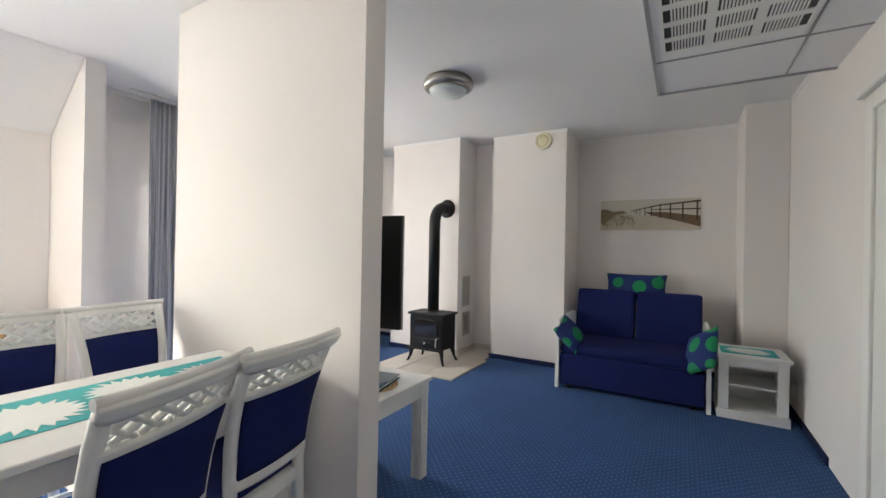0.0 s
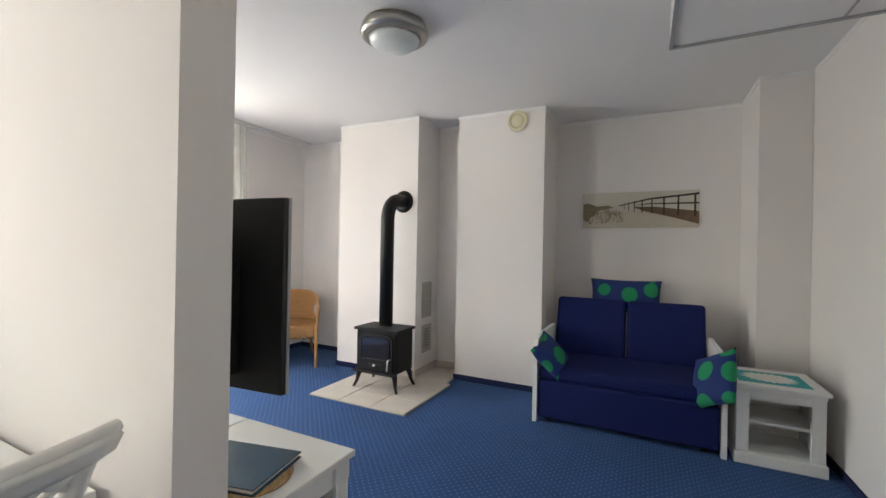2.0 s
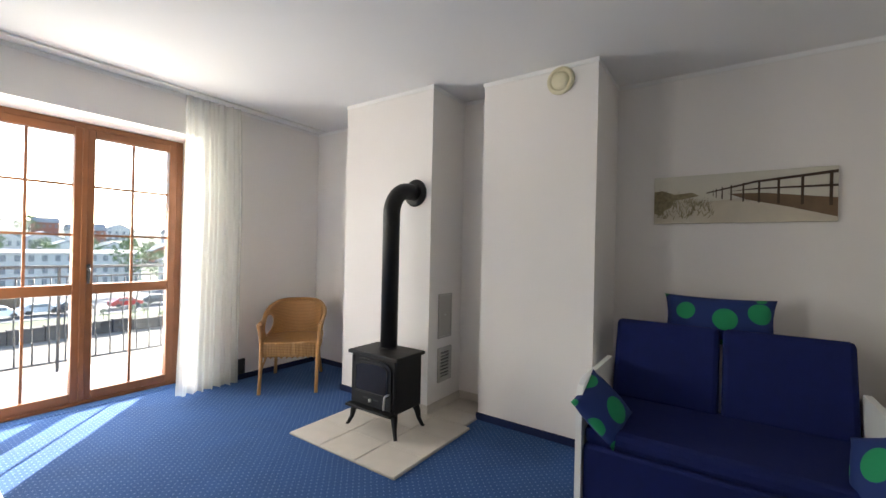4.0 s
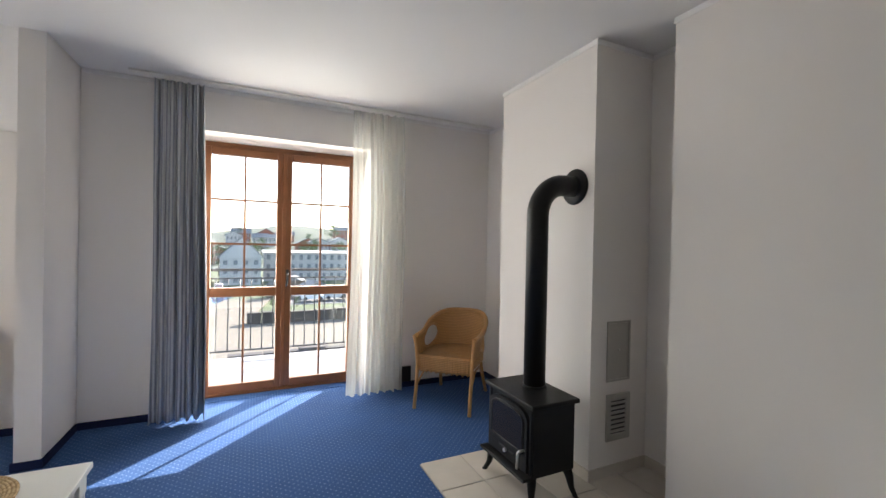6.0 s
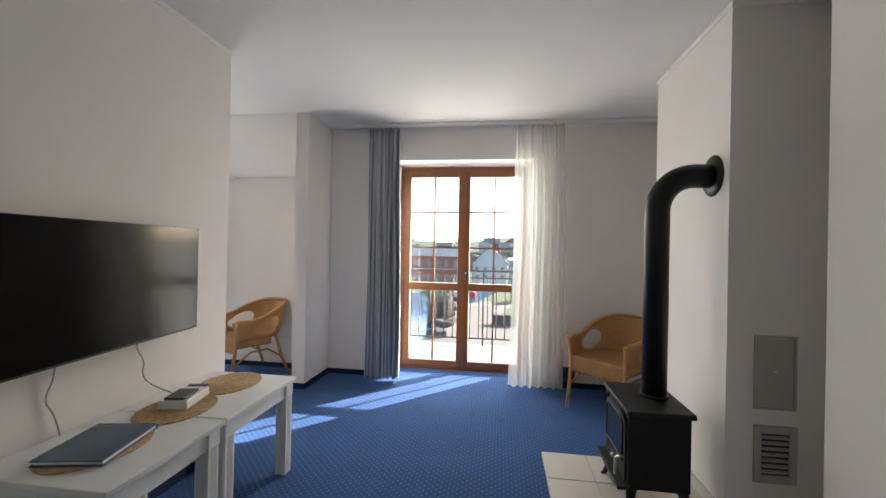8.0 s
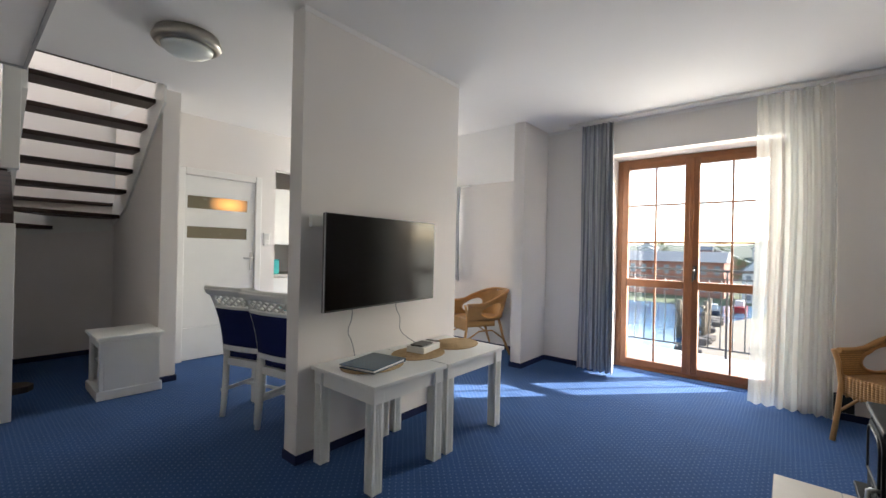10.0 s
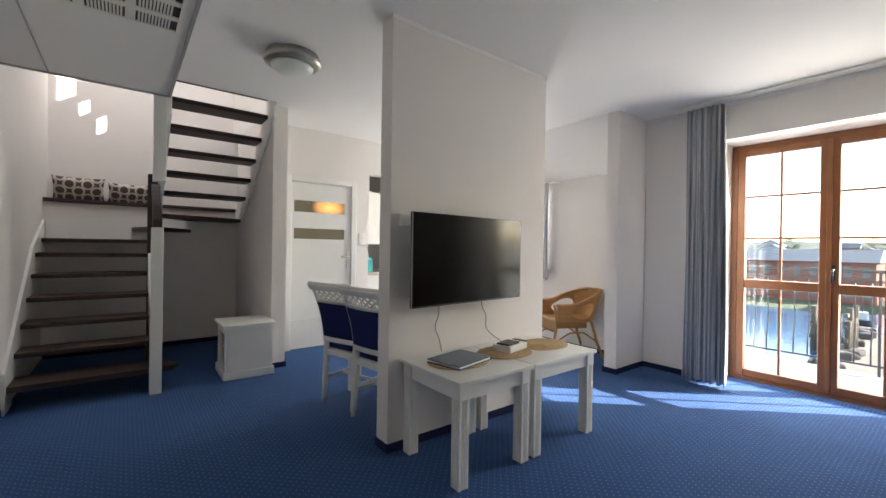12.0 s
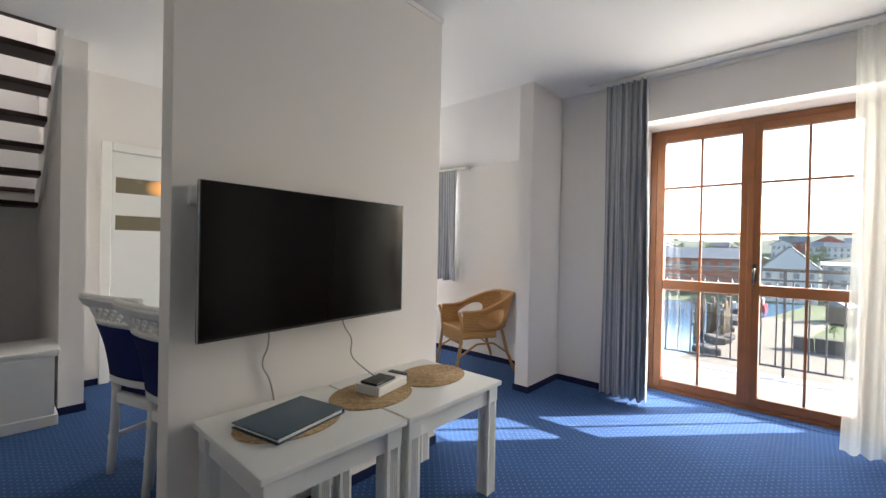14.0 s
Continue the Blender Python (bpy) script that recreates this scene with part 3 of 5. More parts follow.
# ---- stove ----
def stove():
    s = thing("wood_stove", "small black cast iron wood stove with glass door and flue pipe", "stove", pose(-2.515, 4.115, 0.012))
    part("top_plate", boxes((-0.245, 0.245, -0.165, 0.165, 0.545, 0.572), bev=0.006), CASTIRON, s)
    part("body", boxes((-0.22, 0.22, -0.14, 0.15, 0.165, 0.546), bev=0.004), CASTIRON, s)
    part("ash_ledge", boxes((-0.225, 0.225, -0.205, -0.138, 0.160, 0.178), bev=0.005), CASTIRON, s)
    for sx in (-1, 1):
        part("front_rib", boxes((sx * 0.2055 - 0.0095, sx * 0.2055 + 0.0095, -0.150, -0.139, 0.185, 0.535), bev=0.003), CASTIRON, s)

    def arched(w, z0, z1, rise, round_x):
        """A door outline with softly arched shoulders."""
        top = [(w - round_x + round_x * math.cos(a), z1 - rise + rise * math.sin(a)) for a in [math.pi / 2 * k / 6 for k in range(7)]]
        return [(-w, z0), (w, z0)] + top + [(-x, z) for x, z in reversed(top)]
    dr = part("door", prism(bmesh.new(), arched(0.19, 0.187, 0.525, 0.06, 0.11), -0.160, -0.139, "y"), CASTIRON, s)
    rim = arched(0.158, 0.285, 0.500, 0.045, 0.085)
    part("door_moulding", tube(bmesh.new(), [(x, -0.162, z) for x, z in rim + rim[:1]], 0.007, 6, cap=False), CASTIRON, dr)
    part("glass", prism(bmesh.new(), arched(0.15, 0.292, 0.493, 0.042, 0.08), -0.164, -0.159, "y"), STOVEGLASS, dr, "sooty glass pane")
    hd = bmesh.new()
    tube(hd, [(0.168, -0.158, 0.305), (0.168, -0.19, 0.305), (0.165, -0.198, 0.298), (0.160, -0.200, 0.21)], 0.0075, 8)
    part("handle", hd, STEEL, dr, "bright steel lever handle")
    # air slots are not cut; black strips paint the shade inside them
    for x0 in (-0.075, 0.02):
        part("air_slot_shade", boxes((x0, x0 + 0.055, -0.1625, -0.159, 0.235, 0.247)), BLACKPLASTIC_AND_SHADE, dr)
    kb = lathe(bmesh.new(), [(0.001, 0), (0.010, 0.0), (0.012, 0.012), (0.007, 0.018), (0.001, 0.018)], sides=16)
    part("knob", kb, STEEL, s, "small chrome knob", Matrix.Translation((-0.005, -0.160, 0.232)) @ pose(0, 0, 0, 90, 0, 0))
    for sx in (-1, 1):
        for sy, yy in ((-1, -0.12), (1, 0.12)):
            lg = bmesh.new()
            tube(lg, [(sx * 0.185, yy, 0.175), (sx * 0.205, yy + sy * 0.012, 0.12), (sx * 0.215, yy + sy * 0.02, 0.06), (sx * 0.238, yy + sy * 0.035, 0.008), (sx * 0.245, yy + sy * 0.04, 0.0)], [0.03, 0.024, 0.016, 0.013, 0.015], 8)
            part("leg", lg, CASTIRON, s)
    px, py, r = -0.03, 0.055, 0.066
    pb = tube(bmesh.new(), [(px, py, 0.56), (px, py, 1.61)] + [(px, py + 0.19 - 0.19 * math.cos(a), 1.61 + 0.20 * math.sin(a)) for a in [math.pi / 2 * k / 10 for k in range(1, 11)]] + [(px, 0.345, 1.81)], r, 24)
    part("flue_pipe", pb, PIPE, s)
    cl = lathe(bmesh.new(), [(0.066, 0), (0.074, 0.0), (0.074, 0.012), (0.066, 0.012)], sides=28)
    part("collar", cl, PIPE, s, m=Matrix.Translation((px, py, 0.572)))
    fl = lathe(bmesh.new(), [(0.067, 0), (0.115, 0.0), (0.112, 0.006), (0.075, 0.016), (0.067, 0.016)], sides=32)
    part("wall_flange", fl, PIPE, s, m=Matrix.Translation((px, 0.3435, 1.81)) @ pose(0, 0, 0, 90, 0, 0))


stove()


# ---- curtains ----
def curtain(name, label, material, x, y0, y1, z0, z1, folds, depth, seed, thick=0.003, taper=0.9):
    rng = random.Random(seed)
    ph = [rng.uniform(0, 6.28) for _ in range(6)]
    yc = (y0 + y1) / 2

    def fn(u, v):
        s = u + 0.012 * math.sin(7 * v + ph[3])
        k = taper + (1 - taper) * (1 - v)
        w = math.sin(folds * 2 * math.pi * s + ph[0]) + 0.45 * math.sin(folds * 3.3 * math.pi * s + ph[1] + 1.5 * v) + 0.25 * math.sin(folds * 5.1 * math.pi * s + ph[2])
        gather = 1.0 + 0.35 * math.exp(-((v - 0.93) / 0.03) ** 2)
        amp = depth * gather * (0.75 + 0.35 * math.sin(3 * u + ph[4])) * (1.1 - 0.35 * v)
        return (x + amp * w / 1.5, yc + (u - 0.5) * (y1 - y0) * k + 0.012 * math.sin(4 * v + ph[5]), z0 + (z1 - z0) * v + (0.008 * math.sin(folds * 6 * u) if v < 0.01 else 0))
    c = thing(name, label, "curtain")
    part("fabric", sheet(bmesh.new(), fn, int(folds * 14), 16, thick), material, c)
    return c


def stripes(n, l, co, mix):
    sep = n.new("ShaderNodeSeparateXYZ")
    l.new(co, sep.inputs[0])
    a = math_node(n, l, "SINE", math_node(n, l, "MULTIPLY", sep.outputs[1], 260.0))
    return math_node(n, l, "GREATER_THAN", a, 0.25)


overlay(CURTAIN, (0.32, 0.335, 0.37), stripes)
curtain("curtain", "heavy grey striped curtain drawn aside by the balcony door", CURTAIN, -4.27, 1.90, 2.27, 0.03, 2.655, 6, 0.065, 3)
curtain("sheer_curtain", "white sheer curtain drawn aside by the balcony door", SHEER, -4.28, 3.40, 3.94, 0.03, 2.655, 7, 0.05, 5, 0.0)
curtain("curtain", "short grey curtain beside the dining window", CURTAIN, -4.42, -0.28, 0.13, 0.86, 2.165, 3, 0.03, 9)
struct("curtain_rail_dining", boxes((WX + 0.001, -4.40, -1.3, 0.26, 2.164, 2.182)), WHITEPLASTIC, "short white curtain rail over the dining window", "curtain rail")
struct("curtain_rail", boxes((-4.30, -4.25, 1.75, 4.90, 2.682, 2.697), bev=0.002), WHITEPLASTIC, "white curtain rail under the ceiling", "curtain rail")


# ---- living room things ----
def rounded(bm, x0, x1, y0, y1, z0, z1, r):
    return box(bm, x0, x1, y0, y1, z0, z1, bev=r)


def sofa():
    s = thing("sofa", "navy fabric two-seat sofa bed with white wooden arm boards", "sofa", pose(-0.415, 4.03, 0))
    part("base", boxes((-0.60, 0.60, 0.0, 0.80, 0.035, 0.33), bev=0.018), NAVY, s)
    part("seat_cushion", boxes((-0.60, 0.60, 0.01, 0.72, 0.325, 0.425), bev=0.035), NAVY, s)
    for sx in (-1, 1):
        bm = boxes((-0.295, 0.295, -0.075, 0.075, 0, 0.53), bev=0.03)
        part("back_cushion", bm, NAVY, s, m=pose(sx * 0.302, 0.70, 0.385, -16, 0, 0))
    for sx in (-1, 1):
        ol = [(-0.012, 0.0), (0.04, 0.0), (0.04, 0.09), (0.72, 0.09), (0.72, 0.0), (0.77, 0.0), (0.77, 0.60), (0.70, 0.66), (0.10, 0.66), (0.02, 0.635), (-0.012, 0.58)]
        x = sx * 0.622
        part("arm_board", prism(bmesh.new(), ol, x - 0.016, x + 0.016, "x"), WHITE, s, "white painted arm board")
    for x in (-0.52, 0.52):
        for y in (0.08, 0.62):
            part("foot", boxes((x - 0.025, x + 0.025, y - 0.025, y + 0.025, 0, 0.036)), BLACKPLASTIC_AND_SHADE, s)


sofa()


def pillow(label, w, d, h, m, material=None, cat="cushion"):
    p = part("cushion", cushion_mesh(w, d, h), material or DOTTED)
    p.matrix_basis = m
    tagged(p, label, cat)
    return p


pillow("navy cushion with green and pale spots leaning on the sofa arm", 0.31, 0.31, 0.14, pose(-0.94, 4.13, 0.51, 0, 55, -25) @ pose(0, 0, 0, 0, 0, 28))
pillow("navy cushion with green and pale spots leaning on the sofa arm", 0.38, 0.38, 0.13, pose(0.15, 4.06, 0.50, 0, -68, 24) @ pose(0, 0, 0, 0, 0, 30))
pillow("long navy cushion with green spots behind the sofa back", 0.62, 0.32, 0.15, pose(-0.44, 5.03, 0.925, 76, 0, 0))


def wall_picture():
    p = thing("wall_picture", "panoramic canvas photo of a beach boardwalk over dunes", "picture", pose(-0.345, 5.288, 1.585))
    w, h = 0.515, 0.35
    part("canvas", boxes((-w, w, -0.022, 0, 0, h), bev=0.003), mat("hazy_sky_print", (0.62, 0.59, 0.50), 0.6, var=0.05), p)
    bm = prism(bmesh.new(), [(-w + 0.002, 0.003), (w - 0.002, 0.003), (w - 0.002, 0.12), (0.3, 0.15), (0.0, 0.17), (-0.2, 0.15), (-0.36, 0.22), (-w + 0.002, 0.25)], -0.0235, -0.022, "y")
    part("sand_print", bm, mat("pale_sand_print", (0.56, 0.50, 0.40), 0.6, var=0.12, scale=12), p)
    bm = prism(bmesh.new(), [(-w + 0.002, 0.08), (-0.47, 0.06), (-0.44, 0.10), (-0.40, 0.12), (-0.38, 0.17), (-0.30, 0.185), (-0.22, 0.20), (-0.27, 0.225), (-0.38, 0.215), (-0.46, 0.25), (-w + 0.002, 0.24)], -0.025, -0.0237, "y")
    gr = random.Random(21)
    for k in range(170):
        x = -w + 0.02 + 0.36 * gr.random() ** 1.3
        z = 0.03 + gr.random() * (0.20 - 0.25 * (x + w))
        if z < 0.02:
            continue
        lean = gr.uniform(-0.03, 0.05)
        prism(bm, [(x, z), (x + 0.006, z), (min(w, max(-w + 0.003, x + lean)), z + gr.uniform(0.03, 0.07))], -0.0268, -0.0253, "y")
    part("dune_grass_print", bm, mat("dune_grass_print", (0.24, 0.20, 0.11), 0.6, var=0.6, scale=40), p)
    bm = prism(bmesh.new(), [(-0.05, 0.205), (0.15, 0.2), (w - 0.002, 0.15), (w - 0.002, 0.03), (0.28, 0.10), (0.05, 0.16)], -0.025, -0.0237, "y")
    part("boardwalk_print", bm, mat("boardwalk_print", (0.16, 0.10, 0.055), 0.6, var=0.3, scale=20), p)
    bm = bmesh.new()
    prism(bm, [(-0.18, 0.22), (0.1, 0.285), (w - 0.002, 0.325), (w - 0.002, 0.305), (0.1, 0.27), (-0.18, 0.212)], -0.0265, -0.0252, "y")
    prism(bm, [(-0.05, 0.22), (0.1, 0.235), (w - 0.002, 0.235), (w - 0.002, 0.22), (0.1, 0.225)], -0.0265, -0.0252, "y")
    for k in range(9):
        x = -0.14 + 0.0085 * k * (k + 1)
        t = 0.004 + 0.0016 * k
        prism(bm, [(x, 0.19 - 0.011 * k), (x + t, 0.19 - 0.011 * k), (x + t, 0.235 + 0.0095 * k), (x, 0.235 + 0.0095 * k)], -0.0265, -0.0252, "y")
    part("railing_print", bm, mat("dark_railing_print", (0.06, 0.035, 0.02), 0.6, var=0.2), p)


wall_picture()


def side_table(label, m):
    s = thing("side_table", label, "side table", m, "white side tables")
    part("top", boxes((-0.245, 0.245, -0.235, 0.235, 0.49, 0.515), bev=0.006), WHITE, s)
    part("cornice", boxes((-0.228, 0.228, -0.218, 0.218, 0.465, 0.489), bev=0.005), WHITE, s)
    part("plinth", boxes((-0.235, 0.235, -0.225, 0.225, 0.0, 0.075), bev=0.006), WHITE, s)
    for sx in (-1, 1):
        part("side_panel", boxes((sx * 0.215 - 0.012, sx * 0.215 + 0.012, -0.18, 0.205, 0.076, 0.464)), WHITE, s)
        part("front_post", boxes((sx * 0.19 - 0.035, sx * 0.19 + 0.035, -0.207, -0.181, 0.076, 0.464), bev=0.003), WHITE, s)
    part("front_rail", boxes((-0.154, 0.154, -0.206, -0.182, 0.415, 0.464)), WHITE, s)
    part("back_panel", boxes((-0.202, 0.202, 0.195, 0.205, 0.076, 0.464)), WHITE, s)
    part("shelf", boxes((-0.202, 0.202, -0.175, 0.194, 0.25, 0.268)), WHITE, s)
    return s


side_table("white side table with one open shelf beside the sofa", pose(0.495, 4.24, 0))
side_table("white side table with open front under the stairs", pose(-0.845, -0.80, 0, 0, 0, 89))


def starburst(bm, cx, cy, z, r, rng, sx=1.0):
    ol = []
    for k in range(44):
        a = 2 * math.pi * k / 44
        q = r * ((1.0 + 0.12 * rng.random()) if k % 2 else (0.74 + 0.1 * rng.random()))
        ol.append((cx + sx * q * math.cos(a), cy + q * math.sin(a)))
    prism(bm, ol, z, z + 0.0012)


rng = random.Random(4)
nk = thing("napkin", "turquoise cloth mat with white sunburst on the side table", "table mat", pose(0.48, 4.22, 0.5155))
part("cloth", boxes((-0.19, 0.19, -0.15, 0.15, 0, 0.002)), TEAL, nk)
sb = bmesh.new()
starburst(sb, 0.0, 0.0, 0.002, 0.115, rng, 1.3)
part("sunburst", sb, CLOTHWHITE, nk, "white printed sunburst")


def wicker_chair(label, m):
    c = thing("wicker_chair", label, "armchair", m, "wicker armchairs")

    def plan(u):
        """Round the back for |u| < 0.58, then straight along the arms to the front."""
        if abs(u) < 0.58:
            a = u / 0.58 * math.pi / 2
            return 0.262 * math.sin(a), 0.03 + 0.262 * math.cos(a), math.cos(a)
        k = (abs(u) - 0.58) / 0.42
        return math.copysign(0.262 - 0.012 * k, u), 0.03 - 0.29 * k, 0.0

    def rim(u):
        k = min(1.0, max(0.0, (abs(u) - 0.16) / 0.66))
        return 0.63 + 0.155 * (0.5 + 0.5 * math.cos(math.pi * k))

    def at(u, v, out=0.0):
        x, y, b = plan(u)
        z = 0.45 + (rim(u) - 0.45) * v
        lean = max(0.0, z - 0.45) / 0.37
        return (x * (1 + 0.14 * lean) + math.copysign(out, x), y + 0.11 * lean * b - 0.035 * lean * (1 - b) * (abs(u) > 0.7), z)

    def weave(u, v):
        x, y, z = at(2 * u - 1, v)
        q = 0.0022 * math.sin(u * 300) * math.sin(v * 62)
        return (x * (1 + 3 * q), y + q, z)

    def hole(u, v):
        return ((abs(2 * u - 1) - 0.56) / 0.20) ** 2 + ((v - 0.46) / 0.38) ** 2 < 1
    part("woven_shell", sheet(bmesh.new(), weave, 132, 28, 0.011, hole), RATTAN, c, "woven honey rattan shell")
    part("rim", tube(bmesh.new(), [at(2 * k / 60 - 1, 1.0) for k in range(61)], 0.0185, 8), RATTANPOLE, c)
    for s in (-1, 1):
        pts = [at(s * (0.56 + 0.20 * math.cos(q)), 0.46 + 0.38 * math.sin(q)) for q in [2 * math.pi * k / 32 for k in range(33)]]
        part("hole_rim", tube(bmesh.new(), pts, 0.012, 6, cap=False), RATTANPOLE, c)
    ring = [plan(2 * k / 40 - 1)[:2] for k in range(41)]
    st = prism(bmesh.new(), [(0.97 * x, 0.97 * y) for x, y in ring], 0.432, 0.458)
    bmesh.ops.bevel(st, geom=[e for e in st.edges if abs(e.verts[0].co.z - e.verts[1].co.z) < 1e-6], offset=0.008, segments=2, profile=0.5, affect="EDGES")
    part("seat", st, RATTAN, c, "flat woven rattan seat")

    def ap(u, v):
        q = 0.0055 * abs(math.sin(u * 66))
        return ((2 * u - 1) * 0.25, -0.268 - q - 0.012 * (1 - (2 * u - 1) ** 2), 0.318 + 0.145 * v + (0.007 * math.sin(u * 66) if v < 0.1 else 0))
    part("apron", sheet(bmesh.new(), ap, 168, 5, 0.010), RATTAN, c, "skirt of upright woven rattan strands")
    for s in (-1, 1):
        def side(u, v, s=s):
            return (s * (0.258 + 0.004 * abs(math.sin(u * 40))), -0.262 + 0.36 * u, 0.37 + 0.075 * v)
        part("side_apron", sheet(bmesh.new(), side, 60, 3, 0.008), RATTAN, c)
        part("leg", tube(bmesh.new(), [(s * 0.250, -0.335, 0.0), (s * 0.248, -0.30, 0.2), (s * 0.252, -0.272, 0.40), (s * 0.262, -0.285, 0.55), (s * 0.272, -0.312, 0.635)], 0.0165, 8), RATTANPOLE, c)
        part("leg", tube(bmesh.new(), [(s * 0.235, 0.335, 0.0), (s * 0.215, 0.25, 0.2), (s * 0.20, 0.19, 0.432)], 0.0165, 8), RATTANPOLE, c)
        part("stretcher", tube(bmesh.new(), [(s * 0.248, -0.30, 0.2), (s * 0.232, -0.1, 0.31), (s * 0.225, 0.08, 0.31), (s * 0.215, 0.25, 0.2)], 0.010, 6), RATTANPOLE, c)
    return c


wicker_chair("honey brown wicker armchair beside the chimney breast", pose(-3.935, 4.318, 0, 0, 0, 46))
wicker_chair("honey brown wicker armchair in the dining corner", pose(-4.13, 0.66, 0, 0, 0, 63))


def lack_table(label, x0, x1):
    y0, y1, h = 1.478, 2.05, 0.575
    w = (x1 - x0) / 2
    s = thing("coffee_table", label, "table", pose((x0 + x1) / 2, (y0 + y1) / 2, 0), "white tables by the partition")
    d = (y1 - y0) / 2
    part("tabletop", boxes((-w, w, -d, d, h - 0.024, h), bev=0.004), WHITE, s)
    part("apron", boxes((-w + 0.03, w - 0.03, -d + 0.03, -d + 0.048, h - 0.11, h - 0.025), (-w + 0.03, w - 0.03, d - 0.048, d - 0.03, h - 0.11, h - 0.025),
                        (-w + 0.03, -w + 0.048, -d + 0.05, d - 0.05, h - 0.11, h - 0.025), (w - 0.048, w - 0.03, -d + 0.05, d - 0.05, h - 0.11, h - 0.025)), WHITE, s)
    for sx in (-1, 1):
        for sy in (-1, 1):
            cx, cy = sx * (w - 0.052), sy * (d - 0.052)
            q = 0.033
            side = [(-q, -q)] + [p for k in (-0.015, -0.005, 0.005, 0.015) for p in ((k - 0.0035, -q), (k - 0.002, -q + 0.004), (k + 0.002, -q + 0.004), (k + 0.0035, -q))]
            ol = side + [(-y, x) for x, y in side] + [(-x, -y) for x, y in side] + [(y, -x) for x, y in side]
            lg = prism(bmesh.new(), [(cx + x, cy + y) for x, y in ol], 0, h - 0.105)
            part("leg_block", boxes((cx - 0.037, cx + 0.037, cy - 0.037, cy + 0.037, h - 0.104, h - 0.027), bev=0.004), WHITE, s)
            part("leg", lg, WHITE, s)


lack_table("white square coffee table with fluted legs under the television", -1.83, -1.245)
lack_table("white square coffee table with fluted legs beside its twin", -2.50, -1.84)
for k, x in enumerate((-1.50, -1.90, -2.30)):
    pm = bmesh.new()
    coil = [(0.01, 0.0), (0.99, 0.0)]
    for c in range(15):
        q = 1 - c / 15.5
        coil += [(q, 0.003), (q - 0.018, 0.0062), (q - 0.045, 0.0058), (q - 0.06, 0.0036)]
    lathe(pm, coil + [(0.01, 0.005)], sides=64, sx=0.205, sy=0.16)
    tagged(part("placemat", pm, SEAGRASS, m=pose(x, 1.74, 0.5755, 0, 0, 4 * k - 3)), "oval woven seagrass placemat on the white table", "placemat", "placemats")
fo = thing("folder", "dark teal guest folder lying on a placemat", "folder", pose(-1.50, 1.745, 0.581, 0, 0, 12))
part("cover", boxes((-0.16, 0.16, -0.125, 0.125, 0.0, 0.004), (-0.16, 0.16, -0.125, 0.125, 0.018, 0.022), (-0.163, -0.158, -0.125, 0.125, 0, 0.022), bev=0.001), FOLDER, fo)
part("pages", boxes((-0.155, 0.15, -0.119, 0.119, 0.0045, 0.0175)), PAPER, fo, "white pages")
rb = thing("set_top_box", "small white box with a black device and remote on it", "box", pose(-1.99, 1.71, 0.581, 0, 0, 192))
part("body", boxes((-0.12, 0.10, -0.07, 0.07, 0, 0.042), bev=0.004), WHITEPLASTIC, rb)
part("black_end", boxes((0.10, 0.135, -0.05, 0.05, 0, 0.045), bev=0.003), BLACKPLASTIC_AND_SHADE, rb)
part("black_device", boxes((-0.11, 0.03, -0.05, 0.045, 0.043, 0.054), bev=0.002), BLACKPLASTIC_AND_SHADE, rb)


def television():
    s = thing("television", "flat black television tilted on a wall bracket", "television", pose(-1.71, 1.607, 1.193, 0, 0, 185.3))
    part("bezel", boxes((-0.515, 0.515, -0.016, 0.012, -0.283, 0.283), bev=0.004), BLACKPLASTIC_AND_SHADE, s)
    for x in (-0.517, 0.517):
        part("silver_edge", boxes((x - 0.0012, x + 0.0012, -0.015, -0.004, -0.283, 0.283)), GREYPLASTIC, s, "silver side edge")
    part("screen", boxes((-0.511, 0.511, -0.0185, -0.0165, -0.272, 0.280)), BLACKGLOSS, s, "dark glossy screen")
    part("back_bulge", boxes((-0.36, 0.36, 0.0125, 0.062, -0.24, 0.1), bev=0.01), BLACKPLASTIC_AND_SHADE, s)
    part("bracket", boxes((-0.1, 0.1, 0.063, 0.135, -0.1, 0.1), bev=0.004), GREYPLASTIC, s, "grey wall bracket")


television()
for pts in (((-1.52, 1.50, 0.94), (-1.545, 1.485, 0.83), (-1.50, 1.475, 0.74), (-1.555, 1.475, 0.66), (-1.56, 1.49, 0.57)),
            ((-1.86, 1.55, 0.94), (-1.90, 1.50, 0.86), (-1.98, 1.48, 0.78), (-1.96, 1.48, 0.70), (-2.02, 1.50, 0.63), (-2.03, 1.60, 0.60))):
    cu = bpy.data.curves.new("cable", "CURVE")
    cu.dimensions, cu.bevel_depth = "3D", 0.0035
    sp = cu.splines.new("NURBS")
    sp.points.add(len(pts) - 1)
    for p, q in zip(sp.points, pts):
        p.co = (*q, 1)
    sp.use_endpoint_u, sp.order_u = True, 3
    cu.materials.append(GREYPLASTIC)
    tagged(new("cable", cu), "thin grey television cable hanging down the partition", "cable")
th = thing("thermostat", "small white box on the partition beside the television", "thermostat", pose(-1.262, 1.456, 1.40))
part("body", boxes((-0.04, 0.04, 0, 0.035, 0, 0.075), bev=0.006), WHITEPLASTIC, th)


